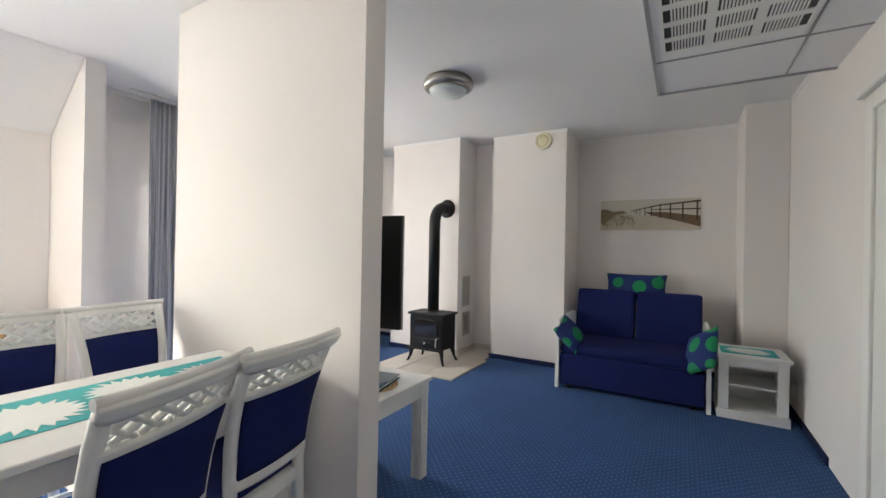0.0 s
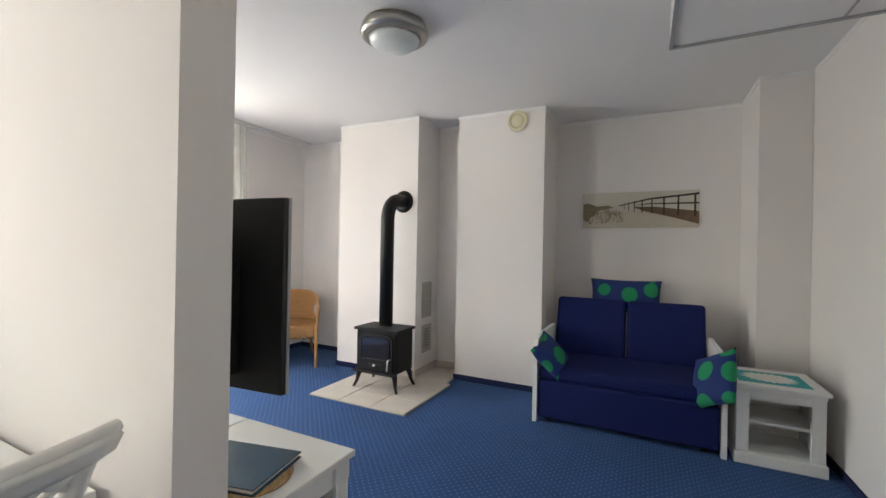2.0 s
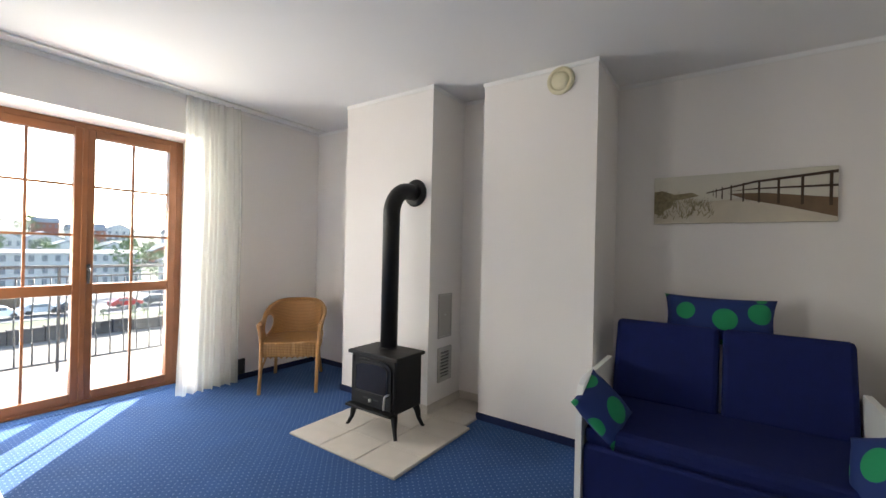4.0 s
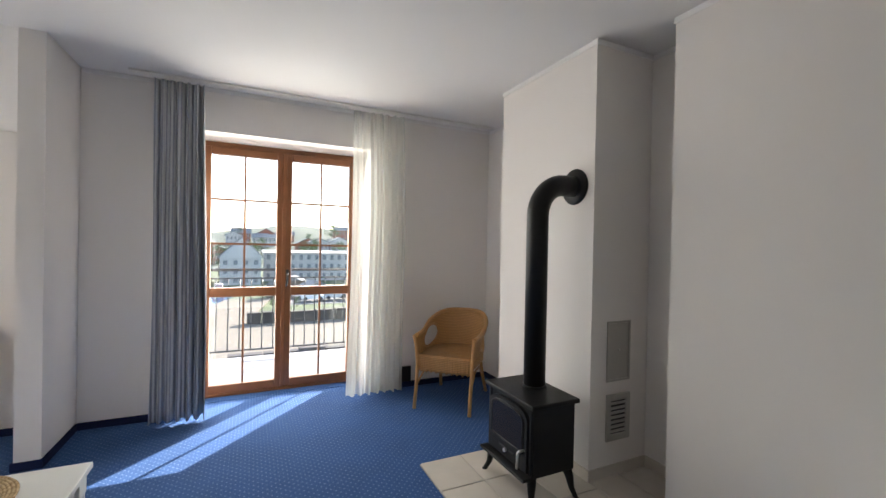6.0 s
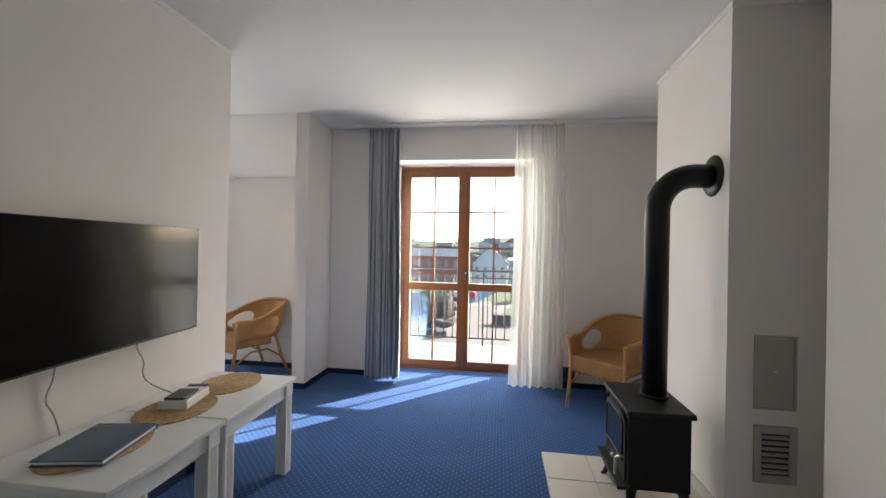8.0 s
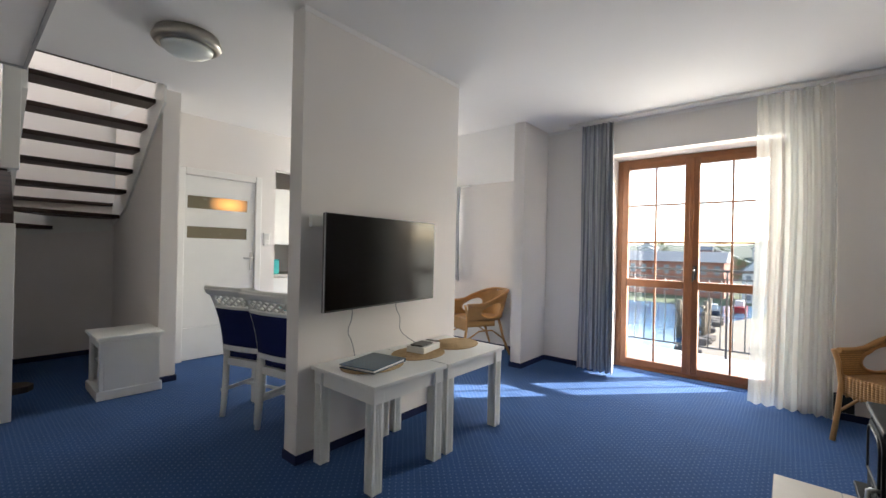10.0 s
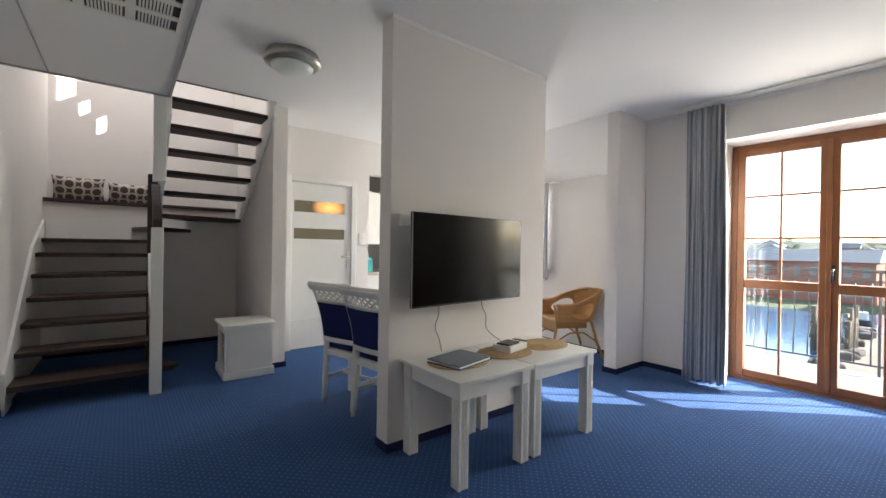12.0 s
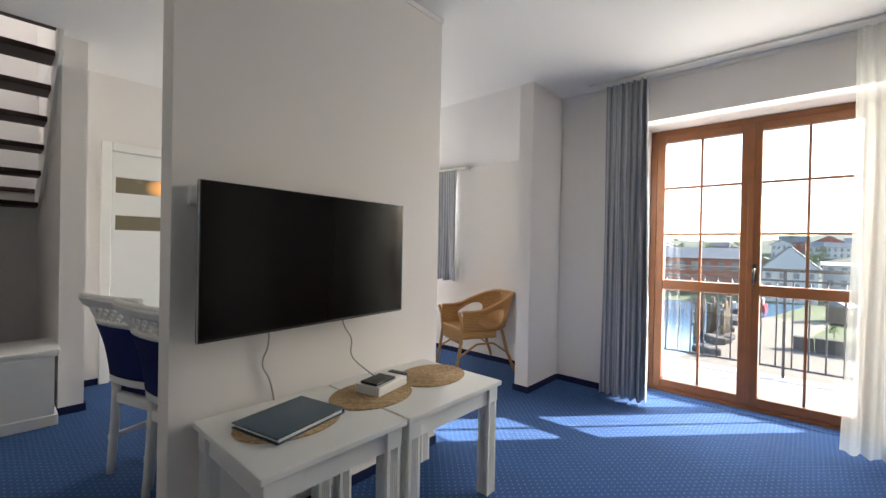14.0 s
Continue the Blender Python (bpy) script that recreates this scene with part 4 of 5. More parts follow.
def ceiling_lamp(x, y):
    s = thing("ceiling_lamp", "round ceiling lamp with frosted glass and nickel ring, switched off", "ceiling lamp", pose(x, y, 0), "ceiling lamps")
    part("ring", lathe(bmesh.new(), [(0.10, H - 0.001), (0.19, H - 0.001), (0.21, H - 0.05), (0.20, H - 0.068), (0.165, H - 0.088), (0.16, H - 0.07)], sides=40), NICKEL, s, "brushed nickel ring")
    part("diffuser", lathe(bmesh.new(), [(0.155, H - 0.082), (0.15, H - 0.100), (0.12, H - 0.124), (0.07, H - 0.138), (0.01, H - 0.142)], sides=40), FROSTED, s, "frosted glass bowl")


ceiling_lamp(-1.68, 2.92)
ceiling_lamp(-0.87, 0.49)

sd = thing("round_vent", "round cream plastic vent high on the wall pier", "air vent", pose(-1.397, 4.663, 2.585, 90, 0, 0))
part("rim", lathe(bmesh.new(), [(0.06, 0.0), (0.10, 0.0), (0.098, 0.012), (0.085, 0.024), (0.072, 0.022), (0.068, 0.012)], sides=36), CREAMPLASTIC, sd)
part("cap", lathe(bmesh.new(), [(0.005, 0.004), (0.064, 0.004), (0.062, 0.018), (0.04, 0.024), (0.005, 0.025)], sides=36), CREAMPLASTIC, sd)
so = thing("socket", "white wall socket near the floor", "socket", pose(0.811, 4.37, 0.18))
part("plate", boxes((-0.012, 0, -0.04, 0.04, 0, 0.08), bev=0.003), WHITEPLASTIC, so)
sw = thing("light_switch", "white double light switch beside the interior door", "switch", pose(-2.39, -1.378, 1.28))
part("plate", boxes((-0.04, 0.04, 0, 0.012, 0, 0.16), bev=0.003), WHITEPLASTIC, sw)
part("rocker", boxes((-0.028, 0.028, 0.012, 0.017, 0.012, 0.07), bev=0.002), WHITEPLASTIC, sw)
part("rocker", boxes((-0.028, 0.028, 0.012, 0.017, 0.09, 0.148), bev=0.002), WHITEPLASTIC, sw)
so2 = thing("socket", "black floor box beside the wicker chair", "socket", pose(-4.386, 3.99, 0.07))
part("plate", boxes((0, 0.02, -0.07, 0.07, 0, 0.15), bev=0.004), BLACKPLASTIC_AND_SHADE, so2)


# ---- dining ----
def dining_chair(label, m):
    c = thing("dining_chair", label, "chair", m, "chairs round the dining table")

    def stile(z):
        """How far back and how wide the back is at a height."""
        k = max(0, (z - 0.45) / 0.52)
        back = 0.19 + 0.02 * k + 0.10 * k ** 2.5
        return back, 0.165 + 0.045 * k
    for s in (-1, 1):
        pts = [(s * 0.168, 0.215, 0.0), (s * 0.166, 0.205, 0.12), (s * 0.165, 0.195, 0.28)] + [(s * stile(z)[1], stile(z)[0], z) for z in (0.45, 0.55, 0.65, 0.75, 0.85, 0.92, 0.955)]
        part("back_leg", tube(bmesh.new(), pts, [0.019, 0.021, 0.023] + [0.022] * 6 + [0.019], 8), WHITE, c)
        fl = tube(bmesh.new(), [(s * 0.195, -0.20, 0), (s * 0.20, -0.21, 0.2), (s * 0.20, -0.20, 0.43)], [0.016, 0.021, 0.026], 8)
        part("front_leg", fl, WHITE, c)

    def rail(z0, z1, th):
        def fn(u, v):
            z = z0 + (z1 - z0) * v
            b, w = stile(z)
            return ((2 * u - 1) * (w + (0.03 if z > 0.93 else 0)), b + 0.022 * (1 - (2 * u - 1) ** 2), z)
        return sheet(bmesh.new(), fn, 14, 4, th)
    part("top_rail", rail(0.93, 0.972, 0.026), WHITE, c)
    cr = bmesh.new()
    tube(cr, [((2 * k / 12 - 1) * 0.245, stile(0.975)[0] + 0.022 * (1 - (2 * k / 12 - 1) ** 2), 0.970) for k in range(13)], 0.0145, 8)
    part("crest_roll", cr, WHITE, c)
    part("lattice_rail", rail(0.825, 0.845, 0.024), WHITE, c)
    la = bmesh.new()
    for k in range(6):
        for d in (-1, 1):
            u0, u1 = (k - 0.35) / 6 + (0.5 - d * 0.5) / 3.2, (k - 0.35) / 6 + (0.5 + d * 0.5) / 3.2
            pts = []
            for t in range(5):
                u = u0 + (u1 - u0) * t / 4
                z = 0.845 + 0.08 * t / 4
                if 0 <= u <= 1:
                    b, w = stile(z)
                    pts.append(((2 * u - 1) * w, b + 0.022 * (1 - (2 * u - 1) ** 2), z))
            if len(pts) > 1:
                tube(la, pts, 0.0095, 6)
    part("lattice", la, WHITE, c)
    part("lower_rail", rail(0.505, 0.545, 0.024), WHITE, c)

    def pad(u, v):
        z = 0.545 + 0.28 * v
        b, w = stile(z)
        return ((2 * u - 1) * (w - 0.014), b + 0.022 * (1 - (2 * u - 1) ** 2) - 0.012 * math.sin(math.pi * u) * math.sin(math.pi * v), z)
    part("back_panel", sheet(bmesh.new(), pad, 14, 10, 0.03), NAVY, c, "navy upholstered back panel")
    part("seat_frame", prism(bmesh.new(), [(-0.215, -0.225), (0.215, -0.225), (0.185, 0.20), (-0.185, 0.20)], 0.385, 0.435), WHITE, c)
    st = bmesh.new()
    prism(st, [(-0.205, -0.22), (0.205, -0.22), (0.172, 0.175), (-0.172, 0.175)], 0.436, 0.478)
    bmesh.ops.bevel(st, geom=list(st.edges), offset=0.014, segments=3, profile=0.5, affect="EDGES")
    part("seat", st, NAVY, c, "navy upholstered seat")
    part("stretcher", boxes((-0.19, -0.175, -0.2, 0.215, 0.18, 0.205), (0.175, 0.19, -0.2, 0.215, 0.18, 0.205), (-0.18, 0.18, 0.0, 0.015, 0.183, 0.203)), WHITE, c)
    return c


dining_chair("white dining chair with lattice back and navy upholstery, pushed in askew", pose(-1.435, 0.515, 0, 0, 0, -72))
dining_chair("white dining chair with lattice back and navy upholstery by the partition", pose(-1.488, 0.955, 0, 0, 0, -80))
dining_chair("white dining chair with lattice back and navy upholstery near the window", pose(-2.36, 1.09, 0, 0, 0, 97))
dining_chair("white dining chair with lattice back and navy upholstery across the table", pose(-2.34, 0.60, 0, 0, 0, 90))


def dining_table():
    s = thing("dining_table", "white rectangular dining table with square legs", "table", pose(-1.775, 0.78, 0))
    w, d, h = 0.35, 0.53, 0.755
    part("tabletop", boxes((-w, w, -d, d, h - 0.028, h), bev=0.005), WHITE, s)
    part("apron", boxes((-w + 0.04, w - 0.04, -d + 0.04, -d + 0.06, h - 0.12, h - 0.029), (-w + 0.04, w - 0.04, d - 0.06, d - 0.04, h - 0.12, h - 0.029),
                        (-w + 0.04, -w + 0.06, -d + 0.06, d - 0.06, h - 0.12, h - 0.029), (w - 0.06, w - 0.04, -d + 0.06, d - 0.06, h - 0.12, h - 0.029)), WHITE, s)
    for sx in (-1, 1):
        for sy in (-1, 1):
            cx, cy = sx * (w - 0.065), sy * (d - 0.065)
            part("leg", boxes((cx - 0.034, cx + 0.034, cy - 0.034, cy + 0.034, 0, h - 0.03), bev=0.004), WHITE, s)


dining_table()
tr = thing("table_runner", "turquoise table runner printed with white sunbursts", "table runner", pose(-1.80, 0.80, 0.7555))
part("cloth", boxes((-0.19, 0.19, -0.50, 0.42, 0, 0.002)), TEAL, tr)
for k, yy in enumerate((-0.33, -0.02, 0.27)):
    sb = bmesh.new()
    starburst(sb, 0.02 * (-1) ** k, yy, 0.0021, 0.145, rng)
    part("sunburst", sb, CLOTHWHITE, tr, "white printed sunburst")


# ---- stairs ----
def staircase():
    s = thing("staircase", "open winder staircase with dark walnut treads and white stringers", "stairs")
    r = H / 14
    xl0, xl1, xr0, xr1 = -0.06, 0.79, -1.06, -0.20
    yl = [-0.70 - 0.235 * k for k in range(5)]
    for k, y in enumerate(yl):
        z = r * (k + 1)
        if k == 0:
            ol = [(xl1, y + 0.04), (-0.12, y + 0.04), (-0.24, y + 0.01), (-0.275, y - 0.06), (-0.24, y - 0.14), (-0.12, y - 0.2), (xl0, y - 0.27), (xl1, y - 0.27)]
            part("tread", prism(bmesh.new(), ol, z - 0.045, z), STAIRWOOD, s)
        else:
            part("tread", boxes((xl0 - 0.02, xl1, y - 0.27, y + 0.02, z - 0.04, z), bev=0.006), STAIRWOOD, s)
    c = (-0.13, -1.72)
    yb = -2.43
    wind = [[(xl1, -1.83), c, (xl1, -2.25)], [(xl1, -2.2), c, (-0.02, yb), (xl1, yb)], [(0.05, yb), c, (-0.55, yb)], [(-0.5, yb), c, (xr0, -2.1), (xr0, yb)]]
    for k, ol in enumerate(wind[:4]):
        z = r * (6 + k * 0.75)
        part("tread", prism(bmesh.new(), ol, z - 0.04, z), STAIRWOOD, s)
    for j in range(6):
        z, y = H + 0.118 - r * j, -0.65 - 0.235 * j
        part("tread", boxes((xr0, xr1, y - 0.27, y, z - 0.042, z), bev=0.006), STAIRWOOD, s)
    # stringers: outer along both walls, inner along the spine
    part("stringer", prism(bmesh.new(), [(-0.62, 0.0), (-0.62, 0.30), (-1.75, 1.22), (-2.43, 1.50), (-2.43, 1.15), (-1.75, 0.92), (-0.95, 0.15), (-0.85, 0.0)], 0.788, 0.811, "x"), WHITE, s)
    part("stringer", prism(bmesh.new(), [(-0.66, 2.45), (-0.66, 2.70), (-0.80, 2.70), (-1.9, 1.83), (-2.43, 1.62), (-2.43, 1.38), (-1.9, 1.55)], -1.078, -1.056, "x"), WHITE, s, m=pose(0, 0, 0.1))
    part("stringer", prism(bmesh.new(), [(-0.66, 2.30), (-0.66, 2.70), (-0.72, 2.70), (-1.7, 1.86), (-1.72, 1.50)], -0.20, -0.165, "x"), WHITE, s, m=pose(0, 0, 0.1))
    part("stringer", prism(bmesh.new(), [(-1.06, 1.42), (0.78, 1.22), (0.78, 1.50), (-1.06, 1.70)], -2.448, -2.432, "y"), WHITE, s)
    part("inner_stringer", prism(bmesh.new(), [(-0.60, 0.02), (-0.60, 0.24), (-1.70, 1.16), (-1.70, 0.80), (-0.78, 0.02)], -0.105, -0.082, "x"), WHITE, s)
    part("newel_post", boxes((-0.145, -0.06, -0.62, -0.535, 0.0, 1.40), bev=0.004), WHITE, s, "square white newel post")
    part("newel_post", boxes((-0.165, -0.075, -1.79, -1.70, 0.0, 2.0), bev=0.004), STAIRWOOD, s, "dark inner newel post")
    part("handrail", prism(bmesh.new(), [(-0.545, 1.40), (-0.545, 1.47), (-0.86, 1.80), (-0.94, 1.80), (-0.62, 1.40)], -0.135, -0.07, "x"), STAIRWOOD, s, "dark walnut handrail")
    part("upper_post", boxes((-0.165, -0.07, -0.72, -0.63, 1.80, 2.70), bev=0.004), WHITE, s, "white post up to the ceiling")


staircase()
ls = thing("ledge_board", "dark walnut ledge board above the stairs", "shelf")
part("board", boxes((-1.06, 0.805, -2.745, -2.40, 1.702, 1.738), bev=0.004), STAIRWOOD, ls)


def ring_pattern(n, l, co, mix):
    vo = n.new("ShaderNodeTexVoronoi")
    mp = n.new("ShaderNodeMapping")
    mp.inputs["Scale"].default_value = (9, 9, 0)
    mp.inputs["Rotation"].default_value = (0, 0, radians(45))
    vo.inputs["Randomness"].default_value, vo.inputs["Scale"].default_value = 0.0, 1.0
    l.new(co, mp.inputs[0])
    l.new(mp.outputs[0], vo.inputs["Vector"])
    a = math_node(n, l, "ABSOLUTE", math_node(n, l, "SUBTRACT", vo.outputs["Distance"], 0.43))
    return math_node(n, l, "LESS_THAN", a, 0.085)


overlay(BROWNCUSHION, (0.62, 0.58, 0.52), ring_pattern)
pillow("brown cushion with pale ring pattern on the ledge", 0.46, 0.30, 0.12, pose(0.53, -2.60, 1.86, 68, 0, 0), BROWNCUSHION)
pillow("brown cushion with pale ring pattern on the ledge", 0.46, 0.28, 0.12, pose(0.05, -2.60, 1.84, 64, 0, 3), BROWNCUSHION)

# ---- kitchen niche glimpsed past the door ----
kc = thing("wall_cupboard", "white kitchen wall cupboard with a plain door", "cupboard")
part("body", boxes((-3.3, -2.52, -1.95, -1.62, 1.30, 2.05), bev=0.003), WHITE, kc)
part("door", boxes((-3.29, -2.53, -1.618, -1.60, 1.305, 2.045), bev=0.004), WHITE, kc)
kb = thing("base_cupboard", "white kitchen base cupboard under the counter", "cupboard")
part("body", boxes((-3.3, -2.52, -2.15, -1.60, 0.0, 0.86), bev=0.003), WHITE, kb)
part("door", boxes((-3.29, -2.53, -1.598, -1.58, 0.1, 0.85), bev=0.004), WHITE, kb)
kt = part("worktop", boxes((-3.34, -2.505, -2.19, -1.56, 0.861, 0.90), bev=0.004), TILE)
tagged(kt, "beige kitchen worktop on the base cupboard", "worktop")
kx = thing("storage_tin", "teal square tin on the kitchen worktop", "tin", pose(-2.64, -1.72, 0.901))
part("body", boxes((-0.08, 0.08, -0.07, 0.07, 0, 0.18), bev=0.01), TEAL, kx)
part("lid", boxes((-0.083, 0.083, -0.073, 0.073, 0.181, 0.20), bev=0.006), TEAL, kx)

# ---- balcony ----
bal = tagged(new("balcony"), "balcony slab with pale boards outside the door", "balcony", kind="structure")
part("slab", boxes((-6.34, -5.005, -1.5, 7.5, -0.35, -0.06)), WHITEFAR, bal)
bd_mesh = mesh_from(boxes((-0.0655, 0.0655, -4.4, 4.4, 0, 0.022), bev=0.003), "deck_board", DECK)
for k in range(10):
    b = new("deck_board", bd_mesh)
    b.parent = bal
    b.location = (-6.265 + 0.137 * k, 3.0, -0.058)
ra = thing("balcony_railing", "dark iron balcony railing with bowed bars", "railing")
part("top_rail", boxes((-6.27, -6.23, -1.4, 7.4, 1.065, 1.10), bev=0.006), IRON, ra)
part("second_rail", boxes((-6.26, -6.24, -1.4, 7.4, 0.965, 0.985)), IRON, ra)
part("bottom_rail", boxes((-6.26, -6.24, -1.4, 7.4, 0.06, 0.08)), IRON, ra)
bar_mesh = mesh_from(tube(bmesh.new(), [(0, 0, 0.08), (0, 0, 0.25), (-0.035, 0, 0.36), (-0.06, 0, 0.48), (-0.05, 0, 0.6), (-0.015, 0, 0.72), (0, 0, 0.8), (0, 0, 0.967)], 0.0075, 6), "bar", IRON)
for k in range(66):
    b = new("bar", bar_mesh)
    b.parent = ra
    b.location = (-6.25, -1.3 + 0.13 * k, 0)
post_mesh = mesh_from(boxes((-0.012, 0.012, -0.012, 0.012, -0.058, 1.065)), "post", IRON)
for k in range(7):
    b = new("post", post_mesh)
    b.parent = ra
    b.location = (-6.25, -1.235 + 1.43 * k, 0)

# ---- the harbour town outside ----
G = -9.0
tagged(part("ground", boxes((-900, 100, -700, 700, G - 1, G)), GRASS), "grassy waterside ground stretching to the hills", "ground", kind="structure")
def lay(name, ol, z, m, label):
    tagged(part(name, prism(bmesh.new(), ol, G + 0.0, G + z), m), label, name, kind="structure")


lay("quay", [(-14, 60), (-14, -8), (-30, -8.6), (-47.6, -5.2), (-71, -4.1), (-82, -1.3), (-82, 6), (-57.6, 2), (-57.6, 60)], 0.25, SAND, "pale sandy quay between the wall and the water")
lay("road", [(-74, 60), (-74, 8), (-104, 7), (-106, 60)], 0.05, ROADM, "pale asphalt road and parking area behind the quay")
lay("water", [(-14, -90), (-14, -8.2), (-30, -8.8), (-47.6, -5.4), (-71, -4.3), (-82, -1.5), (-108, 3.5), (-108, 0), (-97, -10), (-95, -90)], 0.06, WATER, "blue harbour water with a curving shore")


def stone_wall(x, y0, y1, h, label):
    w = thing("stone_wall", label, "wall", pose(x, 0, G + 0.2), "quay walls")
    r = random.Random(int(-x))
    y = y0
    while y < y1:
        n = r.uniform(1.6, 3.4)
        part("block", boxes((-r.uniform(0.7, 1.1), r.uniform(0.0, 0.25), y, y + n - 0.06, 0, h * r.uniform(0.8, 1.1)), bev=0.08), STONEDARK, w)
        y += n


stone_wall(-57, 2.3, 44, 1.5, "long low wall of dark weathered stone blocks on the quay")
stone_wall(-38.5, 1.0, 40, 1.0, "low dark stone edging across the sandy quay")


def building(label, x, y, w, d, h, roof_h, storeys, bays, wall, roof=GREYROOF, gable=False, rz=0):
    b = thing("building", label, "building", pose(x, y, G, 0, 0, rz))
    part("wall", boxes((-d, 0, -w / 2, w / 2, 0, h)), wall, b)
    if gable:
        part("roof", prism(bmesh.new(), [(-w / 2 - 0.5, h), (w / 2 + 0.5, h), (0, h + roof_h)], -d - 0.4, 0.3, "x"), wall, b)
        part("roof_cover", prism(bmesh.new(), [(-w / 2 - 0.9, h + 0.1), (0, h + roof_h + 0.45), (w / 2 + 0.9, h + 0.1), (w / 2 + 0.9, h - 0.25), (0, h + roof_h + 0.1), (-w / 2 - 0.9, h - 0.25)], -d - 0.6, 0.2, "x"), roof, b)
    else:
        part("roof", prism(bmesh.new(), [(-d - 0.6, h), (0.6, h), (-d * 0.35, h + roof_h), (-d * 0.65, h + roof_h)], -w / 2 - 0.5, w / 2 + 0.5, "y"), roof, b)
    ww, wh = w / bays * 0.42, h / storeys * 0.52
    wm = mesh_from(boxes((0.0, 0.08, -ww / 2, ww / 2, 0, wh)), "window", GLASSFAR)
    for i in range(bays):
        for j in range(storeys):
            o = new("window", wm)
            o.parent = b
            o.location = (0.0, -w / 2 + w / bays * (i + 0.5), h / storeys * (j + 0.28))
    return b


building("long red brick warehouse with a grey roof across the water", -118, -27, 38, 14, 8.6, 2.6, 2, 14, BRICKFAR)
building("white gabled house with dark windows by the harbour", -112, 0.5, 9, 12, 6.5, 4.9, 3, 4, WHITEFAR, gable=True)
building("long white harbour building with three rows of windows", -122, 25, 38, 12, 7.8, 0.6, 3, 18, WHITEFAR, WHITEFAR)
building("low white storage hall near the trees", -106, 64, 34, 14, 6.0, 1.2, 1, 10, WHITEFAR, WHITEFAR)


def hill_z(x, y):
    """Height of the rising ground behind the town."""
    v = min(1.0, max(0.0, (-150 - x) / 330))
    top = 21 + 4 * math.sin(y / 60 + 1) + 2.5 * math.sin(y / 23) + 5 * max(0.0, math.sin((y - 10) / 90))
    return G - 0.6 + top * (math.sin(math.pi / 2 * v) ** 1.5) + (1.3 * noise.noise((x / 9, y / 9, 0)) if v > 0.03 else 0)


hl = sheet(bmesh.new(), lambda u, v: (-150 - 330 * v, -420 + 840 * u, hill_z(-150 - 330 * v, -420 + 840 * u)), 220, 40)
tagged(part("backdrop", hl, HILL), "wooded hills rising behind the town", "hills", kind="structure")
brng = random.Random(12)
for k in range(44):
    x, y = -150 - brng.uniform(2, 150), -120 + 6.2 * k + brng.uniform(-4, 4)
    h = brng.uniform(5, 8.5)
    b = building("distant pale town house under a grey roof", x, y, brng.uniform(8, 14), 9, h, brng.uniform(2, 3.5), 2, 4, brng.choice((WHITEFAR, WHITEFAR, BRICKFAR)), gable=brng.random() < 0.5)
    b.location.z = hill_z(x, y) - 0.5


def tree(x, y, h, seed, base=G):
    r = random.Random(seed)
    t = thing("tree", "broad green leafy tree by the harbour", "tree", pose(x, y, base), "harbour trees")
    tk = tube(bmesh.new(), [(0, 0, 0), (0.1, 0, h * 0.3), (0, 0.1, h * 0.6)], [h * 0.03, h * 0.022, h * 0.012], 8)
    for k in range(5):
        a = r.uniform(0, 6.28)
        tube(tk, [(0, 0, h * (0.3 + 0.05 * k)), (math.cos(a) * h * 0.2, math.sin(a) * h * 0.2, h * (0.5 + 0.06 * k))], [h * 0.012, h * 0.005], 6)
    part("trunk", tk, BARK, t)
    cr = bmesh.new()
    for k in range(34):
        a, q = r.uniform(0, 6.28), r.random() ** 0.5
        zc = r.uniform(0.35, 0.95)
        wide = h * 0.36 * math.sin(math.pi * min(0.96, max(0.2, zc))) ** 0.6
        c = Vector((math.cos(a) * q * wide, math.sin(a) * q * wide, h * zc))
        for j in range(26):
            d = Vector((r.gauss(0, 1), r.gauss(0, 1), r.gauss(0, 0.8))) * h * 0.045
            p, e1, e2 = c + d, Vector((r.gauss(0, 1), r.gauss(0, 1), r.gauss(0, 1))).normalized(), Vector((r.gauss(0, 1), r.gauss(0, 1), r.gauss(0, 1))).normalized()
            sz = h * r.uniform(0.018, 0.04)
            cr.faces.new([cr.verts.new(p + e1 * sz), cr.verts.new(p + e2 * sz), cr.verts.new(p - e1 * sz * 0.8)])
    part("crown", cr, LEAF, t)


trng = random.Random(7)
for k in range(12):
    tree(-92 - trng.uniform(0, 25), 36 + 5.2 * k + trng.uniform(-2, 2), trng.uniform(9, 13), 50 + k)
for k in range(8):
    tree(-138 - trng.uniform(0, 8), -6 + 9 * k, trng.uniform(8, 12), 80 + k)
for k in range(22):
    x, y = -175 - trng.uniform(0, 110), -70 + 9 * k + trng.uniform(-5, 5)
    tree(x, y, trng.uniform(8, 13), 200 + k, hill_z(x, y) - 0.3)


def car(x, y, rz, paint):
    c = thing("car", "small parked car on the quay", "car", pose(x, y, G + 0.25, 0, 0, rz), "parked cars")
    part("body", prism(bmesh.new(), [(-2.1, 0.3), (2.1, 0.3), (2.15, 0.75), (1.2, 0.95), (0.6, 1.42), (-1.2, 1.45), (-1.9, 0.98), (-2.15, 0.9)], -0.85, 0.85, "y"), paint, c)
    part("side_window", boxes((-1.25, 0.65, -0.86, 0.86, 0.98, 1.33)), GLASSFAR, c)
    for sx in (-1.3, 1.3):
        for sy in (-0.8, 0.8):
            part("wheel", tube(bmesh.new(), [(sx, sy - 0.1, 0.3), (sx, sy + 0.1, 0.3)], 0.32, 14), BLACKPLASTIC_AND_SHADE, c)


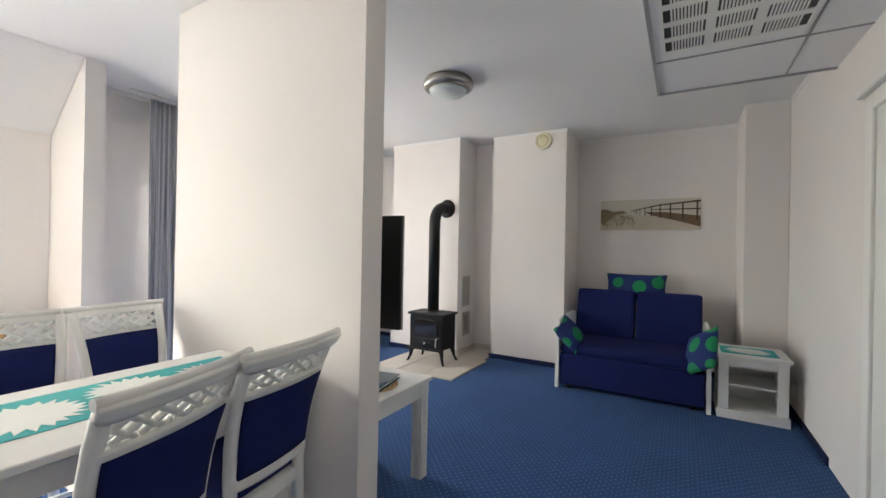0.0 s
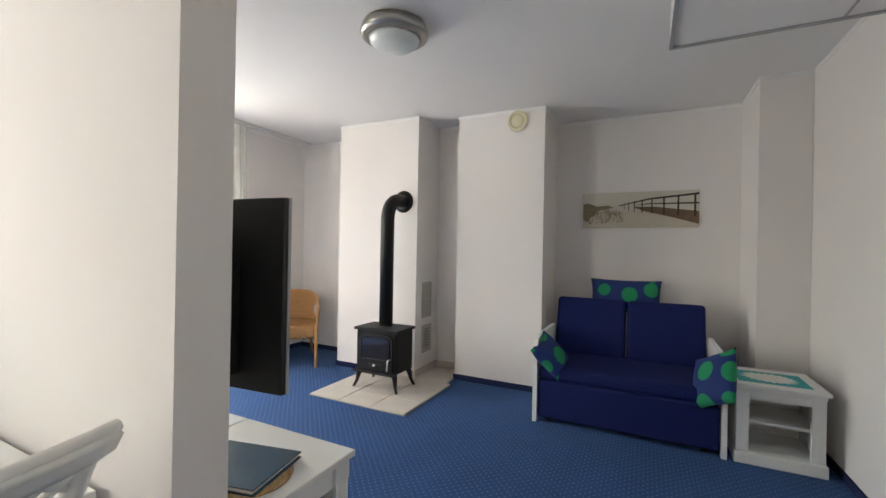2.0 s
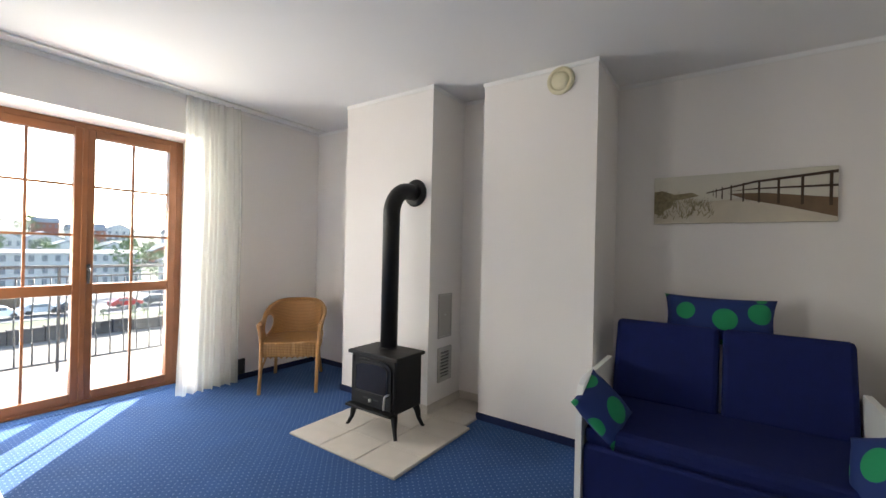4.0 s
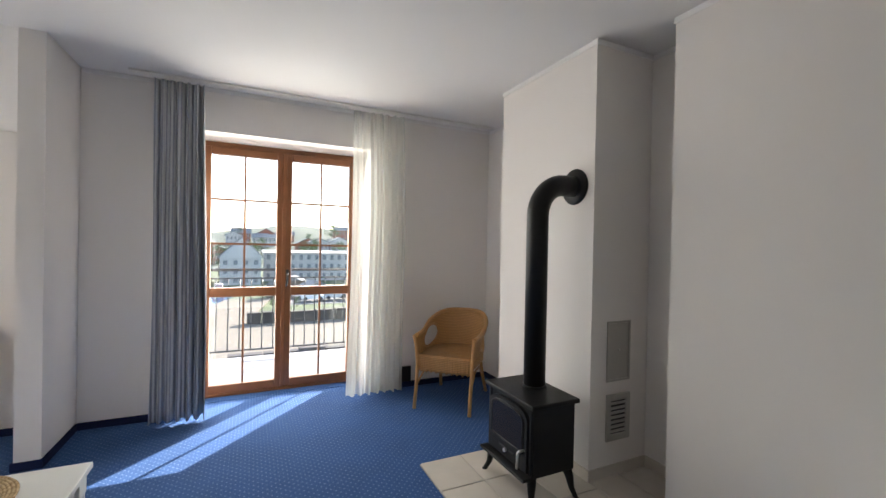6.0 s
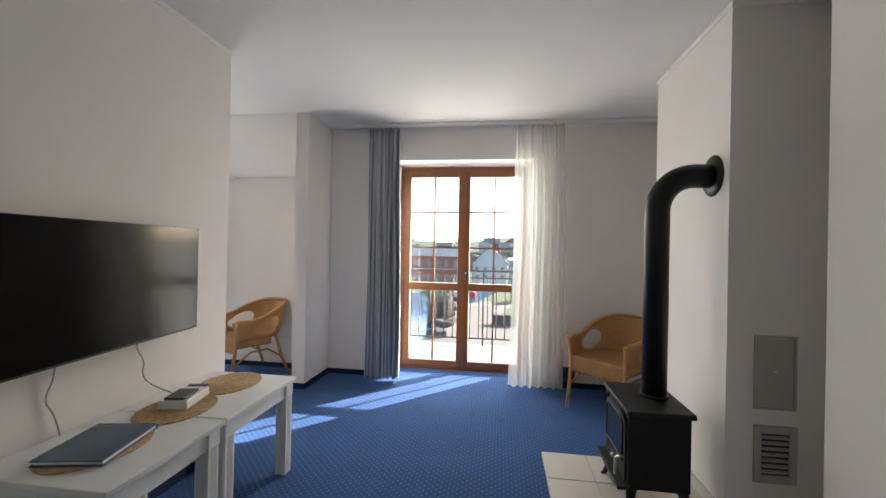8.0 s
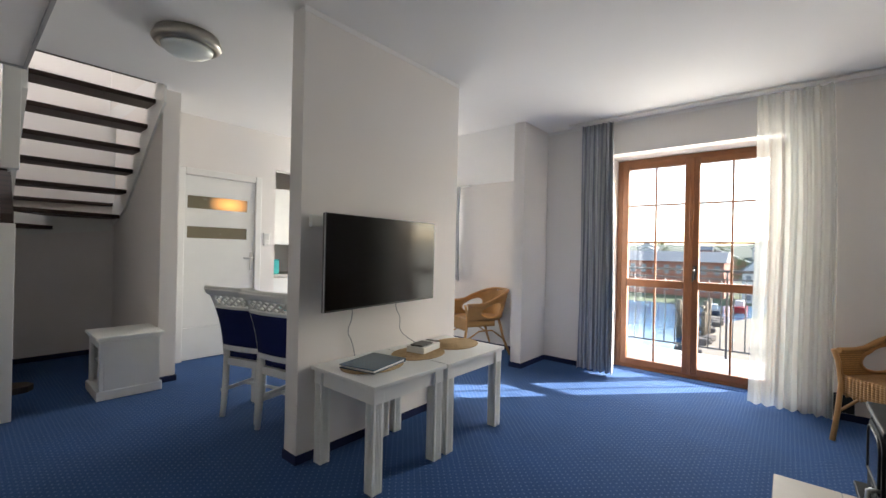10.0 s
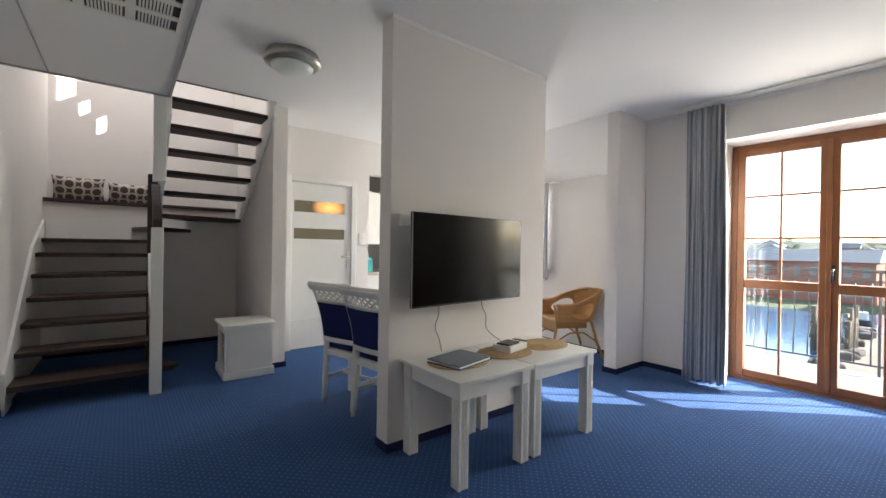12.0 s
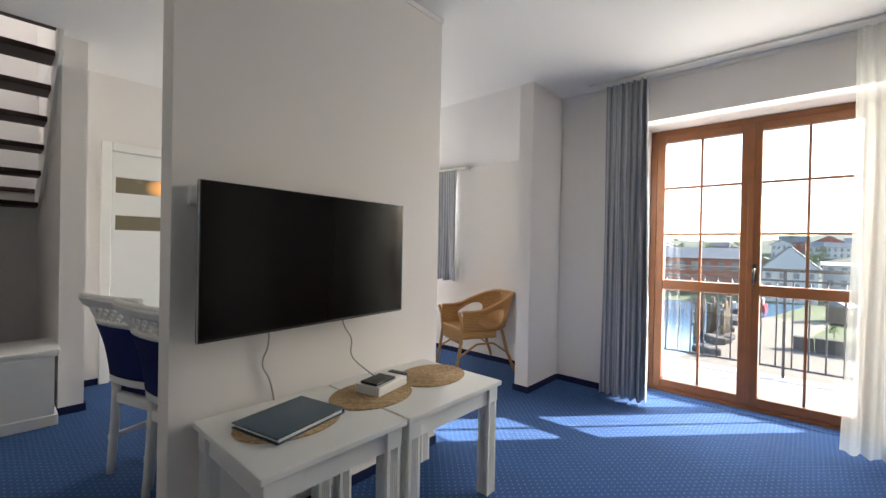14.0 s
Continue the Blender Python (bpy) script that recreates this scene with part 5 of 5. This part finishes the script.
for k, (x, y, rz) in enumerate(((-78, 13, 85), (-79, 17, 95), (-78, 20.5, 85), (-79, 27, 95), (-84, 10, 20), (-95, 14, 10), (-80, 32, 80), (-82, 38, 80))):
    car(x, y, rz, CARS[k % 4])
pl = thing("timber_jetty", "dark timber mooring frame at the water's edge", "jetty")
for k in range(15):
    x, y = -62 + 1.1 * (k % 5), -6.6 + 1.3 * (k // 5)
    part("timber", tube(bmesh.new(), [(x, y, G), (x + 0.2, y + 0.1, G + 4.2 + 0.7 * math.sin(k * 2.1))], 0.24, 8), BARK, pl)
for z in (1.4, 2.7, 3.9):
    for y in (-6.9, -4.2):
        part("beam", boxes((-62.6, -57.0, y, y + 0.3, G + z, G + z + 0.35)), BARK, pl)


def boat(x, y, rz, size, paint):
    b = thing("boat", "small moored harbour boat with a cabin and mast", "boat", pose(x, y, G + 0.05, 0, 0, rz), "moored boats")
    hull = prism(bmesh.new(), [(-3 * size, 0.0), (2.4 * size, 0.0), (3.4 * size, 1.1 * size), (-3.1 * size, 0.9 * size)], -0.9 * size, 0.9 * size, "y")
    part("hull", hull, paint, b)
    part("cabin", boxes((-1.2 * size, 0.8 * size, -0.6 * size, 0.6 * size, 0.95 * size, 1.9 * size), bev=0.1), WHITEFAR, b)
    part("mast", tube(bmesh.new(), [(0, 0, 1.9 * size), (0, 0, 5.5 * size)], 0.06, 6), IRON, b)


for k, (x, y, rz, size) in enumerate(((-84, -6.0, 8, 1.0), (-93, -3.0, 0, 1.1))):
    boat(x, y, rz, size, CARS[(k + 2) % 4])
srng = random.Random(31)


def shed(x, y, w, d, h, rz, material, label):
    s = thing("shed", label, "shed", pose(x, y, G + 0.2, 0, 0, rz), "quay sheds")
    part("wall", boxes((-d / 2, d / 2, -w / 2, w / 2, 0, h)), material, s)
    part("roof", prism(bmesh.new(), [(-w / 2 - 0.3, h), (w / 2 + 0.3, h), (0, h + 0.9)], -d / 2 - 0.3, d / 2 + 0.3, "x"), GREYROOF, s)


for k in range(3):
    shed(-84 - srng.uniform(0, 10), 7 + 3.5 * k, srng.uniform(2, 5), srng.uniform(2, 4), srng.uniform(1.6, 2.8), srng.uniform(-30, 30),
         srng.choice((BARK, WHITEFAR, BRICKFAR)), "small weathered shed beside the road")
for k in range(14):
    x = -44 - srng.uniform(0, 34)
    half = srng.uniform(0.5, 1.4)
    rk = boxes((-half, half, -0.6, 0.7, 0, srng.uniform(0.4, 0.9)), bev=0.2)
    tagged(part("boulder", rk, STONEDARK, m=pose(x, -4.6 + 0.03 * (x + 60) + srng.uniform(0, 1.0), G + 0.2, 0, 0, srng.uniform(0, 180))), "dark boulder on the sandy shore", "boulder", "shore boulders")
for k in range(10):
    tree(-60 - srng.uniform(0, 12), srng.uniform(5, 40), srng.uniform(1.2, 2.2), 130 + k)
